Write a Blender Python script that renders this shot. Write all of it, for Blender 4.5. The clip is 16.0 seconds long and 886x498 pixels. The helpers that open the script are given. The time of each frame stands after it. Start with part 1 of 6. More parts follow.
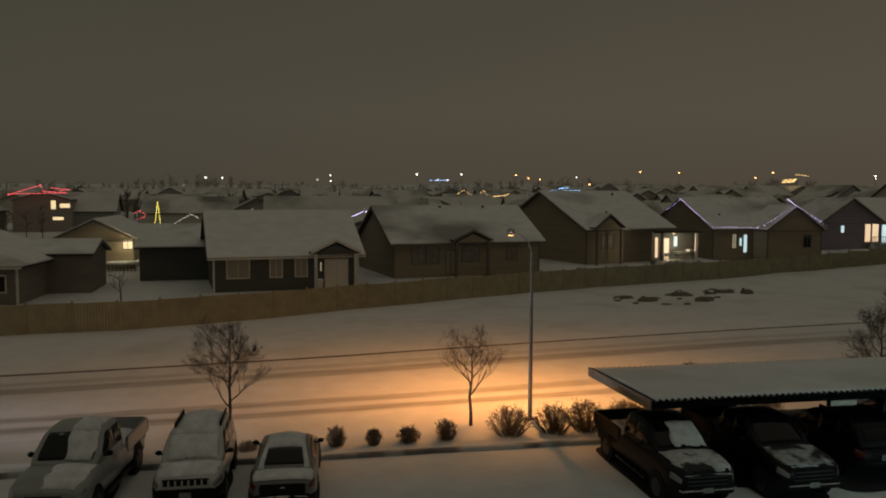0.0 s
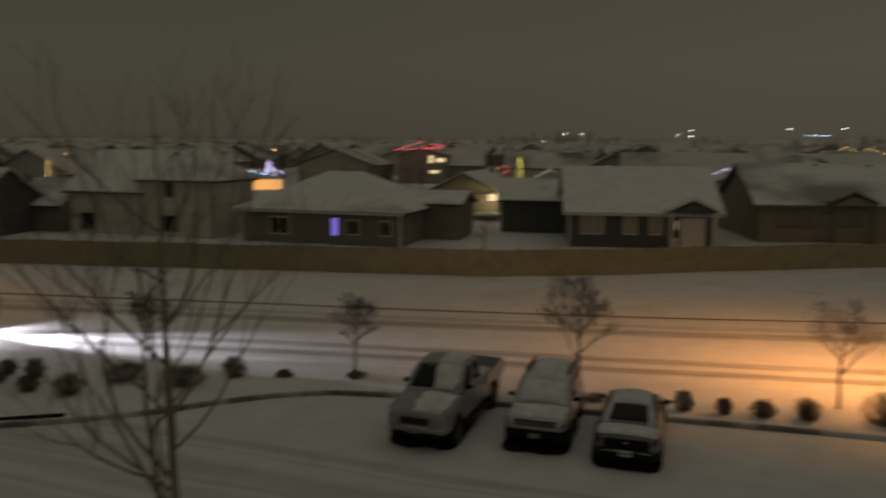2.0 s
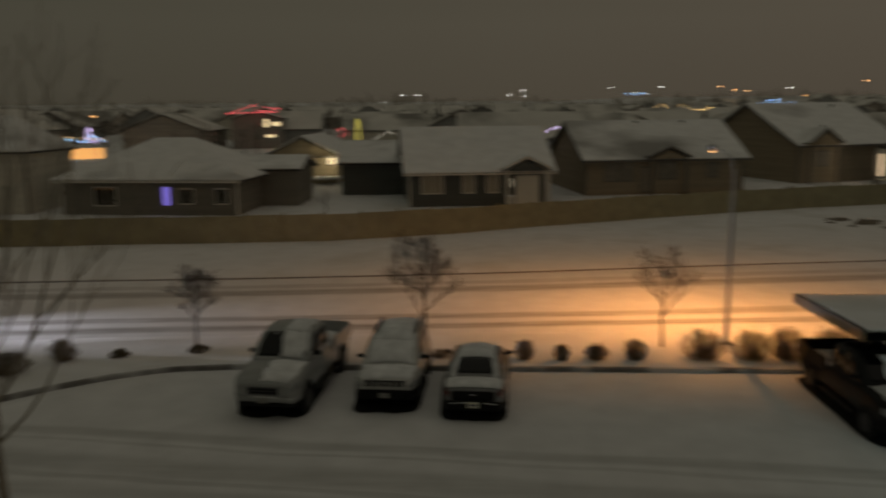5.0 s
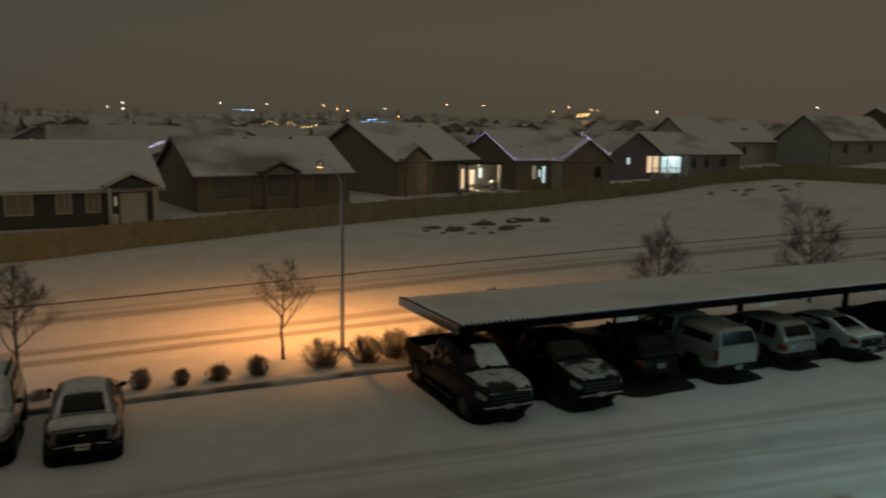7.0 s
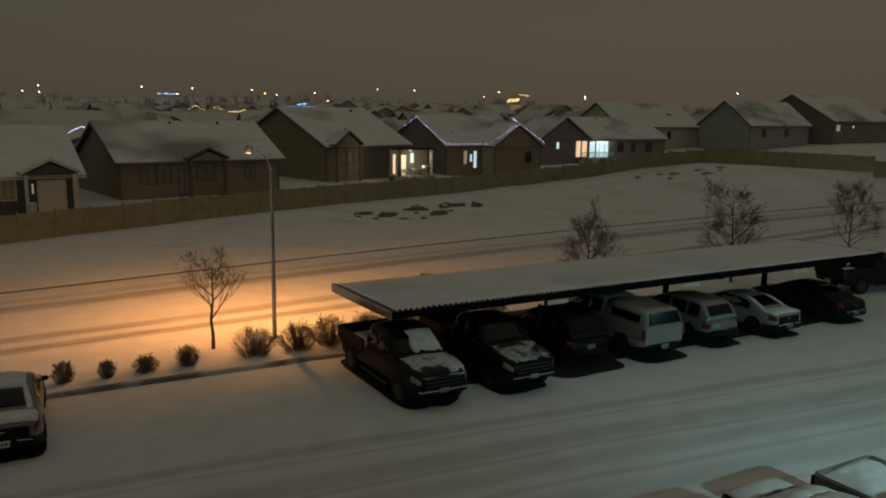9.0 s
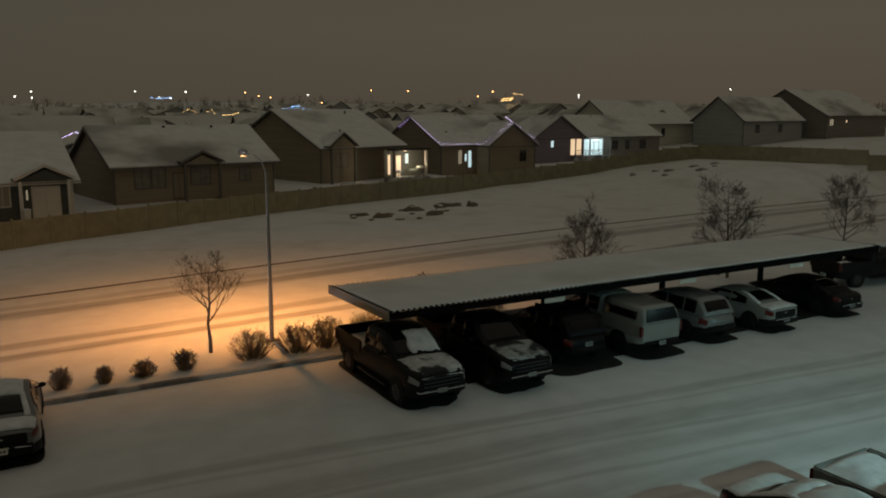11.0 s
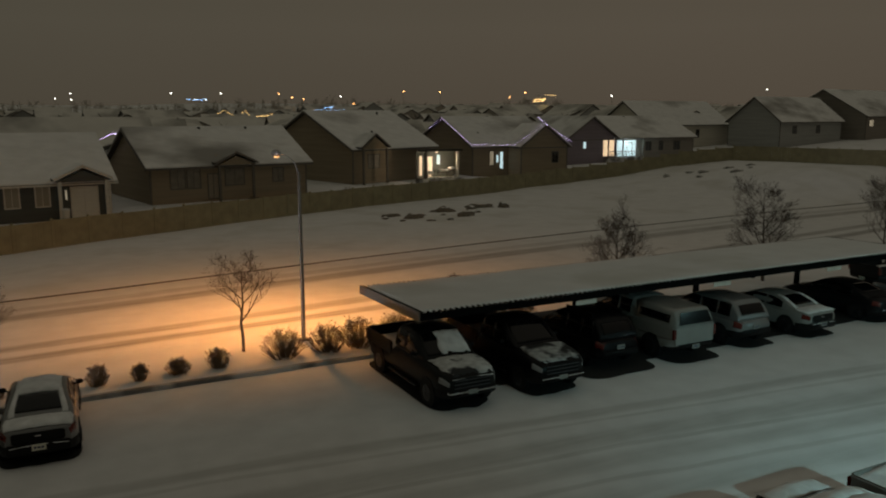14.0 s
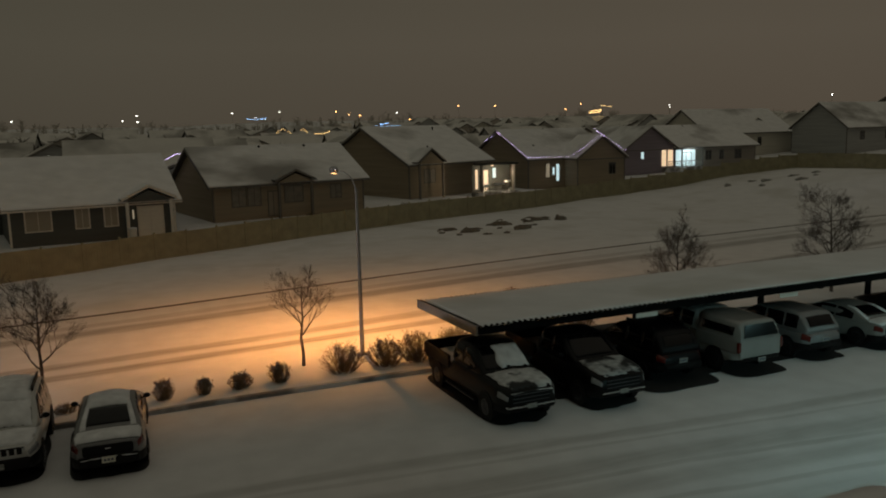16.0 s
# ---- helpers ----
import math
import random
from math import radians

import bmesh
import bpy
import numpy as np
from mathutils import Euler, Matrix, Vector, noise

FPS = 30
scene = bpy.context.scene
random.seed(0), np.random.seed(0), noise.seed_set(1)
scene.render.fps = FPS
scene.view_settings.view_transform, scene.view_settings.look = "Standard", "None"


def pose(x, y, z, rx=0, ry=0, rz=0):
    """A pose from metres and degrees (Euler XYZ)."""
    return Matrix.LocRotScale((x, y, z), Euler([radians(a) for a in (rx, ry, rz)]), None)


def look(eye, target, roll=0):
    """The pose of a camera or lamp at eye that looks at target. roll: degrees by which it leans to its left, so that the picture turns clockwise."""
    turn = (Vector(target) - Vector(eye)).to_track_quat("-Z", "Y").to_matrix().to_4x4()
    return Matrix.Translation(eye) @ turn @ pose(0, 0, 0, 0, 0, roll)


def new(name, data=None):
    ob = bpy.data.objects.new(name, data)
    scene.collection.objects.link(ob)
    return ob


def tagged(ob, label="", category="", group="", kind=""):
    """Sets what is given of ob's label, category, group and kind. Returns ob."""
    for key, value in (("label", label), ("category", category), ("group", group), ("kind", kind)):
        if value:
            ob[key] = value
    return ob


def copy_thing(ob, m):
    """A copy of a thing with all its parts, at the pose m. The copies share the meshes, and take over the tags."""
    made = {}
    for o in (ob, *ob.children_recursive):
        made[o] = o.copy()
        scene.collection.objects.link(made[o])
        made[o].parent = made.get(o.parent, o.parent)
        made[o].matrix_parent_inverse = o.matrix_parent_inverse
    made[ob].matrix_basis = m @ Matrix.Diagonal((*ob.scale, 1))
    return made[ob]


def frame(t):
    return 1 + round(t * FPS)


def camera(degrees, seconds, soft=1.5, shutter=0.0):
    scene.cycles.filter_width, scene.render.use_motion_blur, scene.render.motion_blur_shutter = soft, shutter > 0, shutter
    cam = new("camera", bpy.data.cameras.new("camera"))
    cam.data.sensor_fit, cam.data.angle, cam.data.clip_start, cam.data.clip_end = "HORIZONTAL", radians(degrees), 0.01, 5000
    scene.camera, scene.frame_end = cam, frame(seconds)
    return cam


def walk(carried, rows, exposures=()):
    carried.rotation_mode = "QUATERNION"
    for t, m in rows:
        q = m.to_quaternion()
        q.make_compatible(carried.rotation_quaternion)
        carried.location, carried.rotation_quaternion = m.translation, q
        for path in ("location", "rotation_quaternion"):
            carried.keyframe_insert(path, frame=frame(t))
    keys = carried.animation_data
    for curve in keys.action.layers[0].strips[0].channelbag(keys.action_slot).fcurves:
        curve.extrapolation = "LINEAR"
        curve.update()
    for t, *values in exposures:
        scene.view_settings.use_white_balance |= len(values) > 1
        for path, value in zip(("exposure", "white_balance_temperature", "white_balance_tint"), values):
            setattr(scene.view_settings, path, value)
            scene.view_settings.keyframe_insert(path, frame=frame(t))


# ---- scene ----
# Night view from an upper floor over a snowed-in car park, a street, a fence and a housing estate.

cam = camera(58.3, 16.0, soft=1.9, shutter=0.85)
PATH = [  # seconds, tilt, lean, heading
    (0.0, -4.02, -0.28, -11.0), (0.5, -4.31, -0.09, -10.72), (1.0, -5.2, 0.0, -5.24), (1.5, -6.01, -1.18, 5.03),
    (2.0, -7.31, -0.42, 14.24), (2.5, -7.74, 0.11, 20.55), (3.0, -7.66, 0.96, 22.81), (3.2, -7.91, 0.96, 22.86), (5.3, -10.1, 0.36, -3.0), (5.5, -9.82, 0.36, -6.83),
    (6.0, -9.25, 0.53, -14.9), (6.5, -8.67, -0.46, -20.43), (7.0, -8.78, -0.88, -24.63), (7.5, -8.89, -1.03, -27.36),
    (8.0, -9.13, -0.92, -28.75), (8.5, -9.57, -0.99, -29.22), (9.0, -9.76, -0.96, -29.53), (11.5, -9.66, 0.09, -29.86),
    (12.0, -9.44, 0.11, -29.48), (12.5, -9.33, 0.02, -29.13), (13.0, -9.64, 0.05, -28.84), (13.5, -9.81, -0.04, -28.49),
    (14.0, -9.68, -0.05, -27.69), (14.5, -9.43, 0.14, -26.46), (15.0, -9.16, 0.58, -25.22), (15.5, -8.78, 1.04, -24.34),
    (16.0, -8.65, 1.28, -23.76),
]
EYE_HEIGHT = 8.6
walk(cam, [(t, pose(0, 0, EYE_HEIGHT, 90 + tilt, lean, heading)) for t, tilt, lean, heading in PATH])

# ---- world and large lights ----
world = bpy.data.worlds.new("night_sky")
scene.world = world
world.use_nodes = True
wn, wl = world.node_tree.nodes, world.node_tree.links
wn.clear()
w_out = wn.new("ShaderNodeOutputWorld")
w_bg = wn.new("ShaderNodeBackground")
w_tc = wn.new("ShaderNodeTexCoord")
w_sep = wn.new("ShaderNodeSeparateXYZ")
w_ramp = wn.new("ShaderNodeValToRGB")
w_ramp.color_ramp.elements[0].position = 0.0
w_ramp.color_ramp.elements[0].color = (0.068, 0.057, 0.041, 1)
w_ramp.color_ramp.elements[1].position = 0.30
w_ramp.color_ramp.elements[1].color = (0.058, 0.053, 0.038, 1)
w_mid = w_ramp.color_ramp.elements.new(0.10)
w_mid.color = (0.076, 0.066, 0.048, 1)
w_top = w_ramp.color_ramp.elements.new(1.0)
w_top.color = (0.138, 0.129, 0.101, 1)
w_noise = wn.new("ShaderNodeTexNoise")
w_noise.inputs["Scale"].default_value = 1.6
w_noise.inputs["Detail"].default_value = 3
w_map = wn.new("ShaderNodeMapRange")
w_map.inputs["To Min"].default_value = 0.92
w_map.inputs["To Max"].default_value = 1.08
w_mix = wn.new("ShaderNodeVectorMath")
w_mix.operation = "SCALE"
wl.new(w_tc.outputs["Generated"], w_sep.inputs[0])
wl.new(w_tc.outputs["Generated"], w_noise.inputs["Vector"])
wl.new(w_sep.outputs["Z"], w_ramp.inputs[0])
wl.new(w_noise.outputs[0], w_map.inputs[0])
w_side = wn.new("ShaderNodeMapRange")
w_side.inputs["From Min"].default_value, w_side.inputs["From Max"].default_value = -0.5, 0.7
wl.new(w_sep.outputs["X"], w_side.inputs[0])
w_town = wn.new("ShaderNodeMix")
w_town.data_type = "RGBA"
w_town.inputs["A"].default_value = (0.82, 0.86, 0.84, 1)
w_town.inputs["B"].default_value = (1.16, 1.10, 1.10, 1)
wl.new(w_side.outputs[0], w_town.inputs["Factor"])
w_tint = wn.new("ShaderNodeVectorMath")
w_tint.operation = "MULTIPLY"
wl.new(w_ramp.outputs[0], w_tint.inputs[0])
wl.new(w_town.outputs["Result"], w_tint.inputs[1])
wl.new(w_tint.outputs[0], w_mix.inputs[0])
wl.new(w_map.outputs[0], w_mix.inputs["Scale"])
wl.new(w_mix.outputs[0], w_bg.inputs["Color"])
wl.new(w_bg.outputs[0], w_out.inputs[0])
w_bg.inputs["Strength"].default_value = 1.0


def lamp(kind, name, m, energy, color, size=0.1, cone=None, blend=1.0):
    d = bpy.data.lights.new(name, kind)
    d.energy, d.color = energy, color
    if kind == "AREA":
        d.size = size
    else:
        d.shadow_soft_size = size
    if cone:
        d.spot_size, d.spot_blend = radians(cone), blend
    ob = new(name, d)
    ob.matrix_world = m
    return ob


SODIUM = (1.0, 0.40, 0.095)
STREET = [(9.0, 31.2, 6.9), (-48.0, 29.2, 6.9), (80.0, 37.0, 7.2)]
for (sx, sy, sz), watts, throw, cone in zip(STREET, (3300, 2900, 2200), (2.4, 0.8, 2.0), (156, 142, 146)):
    lamp("SPOT", "street_light", look((sx, sy, sz - 0.12), (sx, sy + throw, 0)) @ Matrix.Diagonal((3.0, 1.0, 1.0, 1)), watts, SODIUM, 0.12, cone, 1.0)
# Unseen second wall pack, added to fill the shadows at the right.
lamp("SPOT", "wall_pack_light", look((39.0, -0.9, 6.6), (37.0, 5.0, 0)), 1300, (0.50, 0.95, 0.95), 0.1, 124, 0.9)
lamp("SPOT", "wall_pack_light", look((16.6, -0.9, 6.6), (19.5, 5.0, 0)), 2800, (0.50, 0.95, 0.95), 0.1, 116, 1.0)
lamp("SPOT", "headlight_beam", look((-29.25, 29.5, 0.68), (-21.0, 29.9, 0.1)), 750, (0.92, 0.9, 1.0), 0.1, 150, 1.0)
lamp("SPOT", "headlight_beam", look((-29.25, 28.9, 0.68), (-13.0, 30.0, -0.2)), 24000, (0.92, 0.9, 1.0), 0.1, 36, 1.0)
lamp("POINT", "patio_light", pose(41.4, 78.85, 3.3), 150, (1.0, 0.78, 0.5), 0.15)
lamp("POINT", "patio_light", pose(81.4, 100.2, 4.2), 55, (1.0, 0.72, 0.5), 0.15)
lamp("POINT", "patio_light", pose(86.0, 99.2, 4.2), 110, (0.75, 0.97, 1.0), 0.15)
lamp("POINT", "wall_light", pose(-14.8, 78.6, 3.6), 45, (1.0, 0.80, 0.48), 0.12)


# ---- materials ----
def material(name, color, rough=0.6, metal=0.0, vary=0.25, grain=6.0, bump=0.2, bump_scale=40.0, coat=0.0, spec=0.5, stain=None, stain_scale=0.6, stain_from=0.55, stain_to=0.7, emit=None, strength=0.0, stretch=(1, 1, 1), world_space=False):
    m = bpy.data.materials.new(name)
    m.use_nodes = True
    n, l = m.node_tree.nodes, m.node_tree.links
    b = n["Principled BSDF"]
    b.inputs["Roughness"].default_value = rough
    b.inputs["Metallic"].default_value = metal
    b.inputs["Coat Weight"].default_value = coat
    b.inputs["Specular IOR Level"].default_value = spec
    if emit:
        b.inputs["Emission Color"].default_value = (*emit, 1)
        b.inputs["Emission Strength"].default_value = strength
    tc = n.new("ShaderNodeTexCoord")
    mp = n.new("ShaderNodeMapping")
    mp.inputs["Scale"].default_value = stretch
    if world_space:
        geo = n.new("ShaderNodeNewGeometry")
        l.new(geo.outputs["Position"], mp.inputs["Vector"])
    else:
        l.new(tc.outputs["Object"], mp.inputs["Vector"])
    a = n.new("ShaderNodeTexNoise")
    a.inputs["Scale"].default_value = grain
    a.inputs["Detail"].default_value = 5
    l.new(mp.outputs[0], a.inputs["Vector"])
    r = n.new("ShaderNodeMapRange")
    r.inputs["From Min"].default_value, r.inputs["From Max"].default_value = 0.25, 0.75
    r.inputs["To Min"].default_value, r.inputs["To Max"].default_value = 1 - vary, 1 + vary
    l.new(a.outputs[0], r.inputs[0])
    s = n.new("ShaderNodeVectorMath")
    s.operation = "SCALE"
    s.inputs[0].default_value = color
    l.new(r.outputs[0], s.inputs["Scale"])
    last = s.outputs[0]
    if stain:
        a2 = n.new("ShaderNodeTexNoise")
        a2.inputs["Scale"].default_value = stain_scale
        a2.inputs["Detail"].default_value = 4
        l.new(mp.outputs[0], a2.inputs["Vector"])
        r2 = n.new("ShaderNodeMapRange")
        r2.inputs["From Min"].default_value, r2.inputs["From Max"].default_value = stain_from, stain_to
        l.new(a2.outputs[0], r2.inputs[0])
        mx = n.new("ShaderNodeMix")
        mx.data_type = "RGBA"
        l.new(r2.outputs[0], mx.inputs["Factor"])
        l.new(last, mx.inputs["A"])
        mx.inputs["B"].default_value = (*stain, 1)
        last = mx.outputs["Result"]
    l.new(last, b.inputs["Base Color"])
    if bump:
        a3 = n.new("ShaderNodeTexNoise")
        a3.inputs["Scale"].default_value = bump_scale
        a3.inputs["Detail"].default_value = 4
        l.new(mp.outputs[0], a3.inputs["Vector"])
        bp = n.new("ShaderNodeBump")
        bp.inputs["Strength"].default_value = bump
        bp.inputs["Distance"].default_value = 0.02
        l.new(a3.outputs[0], bp.inputs["Height"])
        l.new(bp.outputs[0], b.inputs["Normal"])
    return m


def banded_snow(name, bands, dirt, use_uv, along=0.02, strength=0.8, wobble=0.35, slope=0.0):
    """Snow with packed wheel tracks: bands of (offset, half width, weight) across the lane."""
    m = bpy.data.materials.new(name)
    m.use_nodes = True
    n, l = m.node_tree.nodes, m.node_tree.links
    b = n["Principled BSDF"]
    b.inputs["Roughness"].default_value = 0.75
    tc = n.new("ShaderNodeTexCoord")
    sep = n.new("ShaderNodeSeparateXYZ")
    l.new(tc.outputs["UV" if use_uv else "Object"], sep.inputs[0])

    def math_node(op, p, q=None, clamp=False):
        k = n.new("ShaderNodeMath")
        k.operation, k.use_clamp = op, clamp
        for i, v in enumerate((p, q)):
            if v is None:
                continue
            if isinstance(v, (int, float)):
                k.inputs[i].default_value = v
            else:
                l.new(v, k.inputs[i])
        return k.outputs[0]

    mp = n.new("ShaderNodeMapping")
    mp.inputs["Scale"].default_value = (along, 0.12, 1)
    l.new(tc.outputs["UV" if use_uv else "Object"], mp.inputs["Vector"])
    wob = n.new("ShaderNodeTexNoise")
    wob.inputs["Scale"].default_value = 2.0
    wob.inputs["Detail"].default_value = 3
    l.new(mp.outputs[0], wob.inputs["Vector"])
    off = math_node("MULTIPLY", math_node("SUBTRACT", wob.outputs[0], 0.5), wobble * 4)
    v = math_node("ADD", math_node("ADD", sep.outputs["Y"], off), math_node("MULTIPLY", sep.outputs["X"], slope))
    mp2 = n.new("ShaderNodeMapping")
    mp2.inputs["Scale"].default_value = (0.25, 2.2, 1)
    l.new(tc.outputs["UV" if use_uv else "Object"], mp2.inputs["Vector"])
    fine = n.new("ShaderNodeTexNoise")
    fine.inputs["Scale"].default_value = 1.5
    fine.inputs["Detail"].default_value = 6
    l.new(mp2.outputs[0], fine.inputs["Vector"])
    total = None
    for c, h, weight in bands:
        d = math_node("DIVIDE", math_node("ABSOLUTE", math_node("SUBTRACT", v, c)), h)
        k = n.new("ShaderNodeMapRange")
        k.interpolation_type = "SMOOTHSTEP"
        k.inputs["From Min"].default_value, k.inputs["From Max"].default_value = 0.35, 1.25
        k.inputs["To Min"].default_value, k.inputs["To Max"].default_value = weight, 0.0
        l.new(d, k.inputs[0])
        total = k.outputs[0] if total is None else math_node("MAXIMUM", total, k.outputs[0])
    grit = n.new("ShaderNodeMapRange")
    grit.inputs["From Min"].default_value, grit.inputs["From Max"].default_value = 0.3, 0.7
    grit.inputs["To Min"].default_value, grit.inputs["To Max"].default_value = 0.55, 1.1
    l.new(fine.outputs[0], grit.inputs[0])
    fac = math_node("MULTIPLY", math_node("MULTIPLY", total, grit.outputs[0]), strength, True)
    mx = n.new("ShaderNodeMix")
    mx.data_type = "RGBA"
    mx.inputs["A"].default_value = (0.80, 0.80, 0.81, 1)
    mx.inputs["B"].default_value = (*dirt, 1)
    l.new(fac, mx.inputs["Factor"])
    gr = n.new("ShaderNodeTexNoise")
    gr.inputs["Scale"].default_value = 0.9
    gr.inputs["Detail"].default_value = 6
    l.new(tc.outputs["Object"], gr.inputs["Vector"])
    rr = n.new("ShaderNodeMapRange")
    rr.inputs["To Min"].default_value, rr.inputs["To Max"].default_value = 0.82, 1.12
    l.new(gr.outputs[0], rr.inputs[0])
    sc = n.new("ShaderNodeVectorMath")
    sc.operation = "SCALE"
    l.new(mx.outputs["Result"], sc.inputs[0])
    l.new(rr.outputs[0], sc.inputs["Scale"])
    l.new(sc.outputs[0], b.inputs["Base Color"])
    bp = n.new("ShaderNodeBump")
    bp.inputs["Strength"].default_value = 0.35
    bp.inputs["Distance"].default_value = 0.05
    h = math_node("SUBTRACT", gr.outputs[0], math_node("MULTIPLY", fac, 0.8))
    l.new(h, bp.inputs["Height"])
    l.new(bp.outputs[0], b.inputs["Normal"])
    return m


SNOW = material("snow", (0.80, 0.80, 0.81), 0.8, vary=0.06, grain=0.7, bump=0.35, bump_scale=2.5, stain=(0.62, 0.61, 0.58), stain_scale=0.22, stain_from=0.52, stain_to=0.8)
NEEDLE = material("dark_needles", (0.05, 0.055, 0.045), 0.9, vary=0.4, grain=8, bump=0.3)
ROOF_SNOW = material("roof_snow", (0.84, 0.84, 0.84), 0.8, vary=0.08, grain=1.2, bump=0.3, bump_scale=5, stain=(0.33, 0.32, 0.305), stain_scale=0.12, stain_from=0.535, stain_to=0.68, world_space=True, stretch=(0.7, 1, 1.6))
FAR_SNOW = material("far_roof_snow", (0.74, 0.72, 0.68), 0.85, vary=0.12, grain=0.3, bump=0, stain=(0.24, 0.23, 0.21), stain_scale=0.11, stain_from=0.47, stain_to=0.66, world_space=True)
THIN_SNOW = material("thin_car_snow", (0.40, 0.41, 0.41), 0.75, vary=0.35, grain=5, bump=0.5, bump_scale=9, stain=(0.015, 0.016, 0.017), stain_scale=1.3, stain_from=0.44, stain_to=0.54)
HALF_SNOW = material("grey_car_snow", (0.55, 0.56, 0.56), 0.75, vary=0.3, grain=5, bump=0.6, bump_scale=9, stain=(0.02, 0.021, 0.022), stain_scale=1.5, stain_from=0.54, stain_to=0.62)
CAR_SNOW = material("car_snow", (0.76, 0.77, 0.78), 0.8, vary=0.2, grain=3, bump=0.8, bump_scale=7)
ROAD_SNOW = banded_snow("packed_snow", [(-3.4, 0.75, 0.85), (-1.9, 0.5, 0.45), (-8.5, 0.5, 0.85), (-10.05, 0.5, 0.95)], (0.18, 0.16, 0.14), True, wobble=0.22, strength=0.7)
LOT_SNOW = banded_snow("rutted_snow", [(18.95, 0.35, 0.6), (18.3, 0.12, 0.4), (17.05, 0.55, 0.6), (16.45, 0.14, 0.55), (15.8, 0.4, 0.5), (14.9, 0.14, 0.45), (14.0, 0.55, 0.45), (13.1, 0.12, 0.4), (12.2, 0.4, 0.4)], (0.38, 0.38, 0.36), False, along=0.03, wobble=0.35, slope=0.1)
KERB = material("kerb_concrete", (0.21, 0.20, 0.19), 0.9, vary=0.3, grain=3, bump=0.4, stain=(0.6, 0.6, 0.6), stain_scale=0.5, stain_from=0.47, stain_to=0.6)
FAR_KERB_MAT = material("dark_kerb", (0.19, 0.175, 0.16), 0.8, vary=0.2)
# Deepened so the bare patches also hold the shade under vehicles.
ASPHALT = material("dark_asphalt", (0.014, 0.014, 0.014), 0.8, vary=0.3)
FENCE = material("tan_fence", (0.30, 0.27, 0.165), 0.75, vary=0.2, grain=1.5, bump=0.2, stain=(0.25, 0.225, 0.14), stain_scale=0.35, world_space=True)
# Brown, dark and bluegrey are lifted to stand in for haze.
SIDING = {k: material("siding_" + k, c, 0.75, vary=0.15, grain=1.0, bump=0.5, bump_scale=7, stretch=(0.15, 0.15, 3)) for k, c in
          {"charcoal": (0.095, 0.10, 0.092), "brown": (0.30, 0.245, 0.17), "dark": (0.21, 0.195, 0.165), "light": (0.60, 0.57, 0.49), "cream": (0.50, 0.43, 0.30), "mauve": (0.26, 0.215, 0.25), "bluegrey": (0.36, 0.365, 0.355), "taupe": (0.26, 0.235, 0.205), "pale": (0.42, 0.38, 0.33), "stone": (0.33, 0.31, 0.28)}.items()}
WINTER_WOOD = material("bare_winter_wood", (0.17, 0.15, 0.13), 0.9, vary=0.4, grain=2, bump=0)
# Haze put into the colour: far woods and lamp poles fade out.
FAR_HAZED = material("far_hazed", (0.40, 0.37, 0.32), 0.9, vary=0.3, grain=2, bump=0)
SHINGLE = material("dark_shingle", (0.05, 0.045, 0.04), 0.9, vary=0.3, grain=8)
TRIM = material("pale_trim", (0.70, 0.67, 0.60), 0.6, vary=0.1, grain=3)
DARK_TRIM = material("dark_trim", (0.15, 0.135, 0.115), 0.6, vary=0.15)
PANE = material("window_glass", (0.02, 0.02, 0.022), 0.06, vary=0.2, bump=0.02, spec=0.8)
BLIND = material("drawn_blind", (0.36, 0.33, 0.26), 0.5, vary=0.1, grain=2, stretch=(0.3, 0.3, 12), bump=0.4, bump_scale=3)
PALE_BLIND = material("white_blind", (0.78, 0.76, 0.68), 0.6, vary=0.15, grain=2, stretch=(0.3, 0.3, 10), bump=0.4, bump_scale=3)
DIM_BLIND = material("dim_curtain", (0.23, 0.205, 0.165), 0.4, vary=0.3, grain=1.5, bump=0.1)
DOOR_PAINT = material("door_paint", (0.30, 0.26, 0.20), 0.5, vary=0.1)
METAL = material("dark_metal", (0.006, 0.006, 0.006), 0.85, 0.0, spec=0.05, vary=0.2)
GALV = material("galvanised_steel", (0.33, 0.33, 0.33), 0.45, 0.7, vary=0.2, grain=5)
CONCRETE_POLE = material("pale_pole", (0.25, 0.235, 0.215), 0.7, vary=0.15, grain=4, bump=0.2)
BARK = material("bark", (0.085, 0.067, 0.052), 0.9, vary=0.35, grain=12, bump=0.6, stretch=(1, 1, 0.3))
PALE_BARK = material("pale_bark", (0.30, 0.265, 0.21), 0.9, vary=0.35, grain=10, bump=0.6, stretch=(1, 1, 0.3), stain=(0.07, 0.06, 0.05), stain_scale=3)
TWIG = material("shrub_twig", (0.20, 0.15, 0.10), 0.9, vary=0.4, grain=9)
LEAF = material("dry_leaf", (0.10, 0.085, 0.05), 0.8, vary=0.5, grain=7)
SNOWY_ROCK = material("snowy_boulder", (0.36, 0.35, 0.33), 0.95, vary=0.5, grain=2, bump=0.8, bump_scale=6)
ROCK = material("boulder", (0.17, 0.15, 0.12), 0.95, vary=0.4, grain=3, bump=0.8, bump_scale=6)
TYRE = material("tyre_rubber", (0.006, 0.006, 0.006), 0.85, vary=0.3)
RIM = material("alloy_rim", (0.09, 0.09, 0.095), 0.35, 0.9, vary=0.15)
PLASTIC = material("black_plastic", (0.006, 0.006, 0.0065), 0.6, vary=0.2, spec=0.2)
CHROME = material("chrome", (0.62, 0.62, 0.63), 0.18, 1.0, vary=0.05, bump=0)
TINT = material("tinted_glass", (0.004, 0.004, 0.0045), 0.08, vary=0.1, bump=0, spec=0.3)
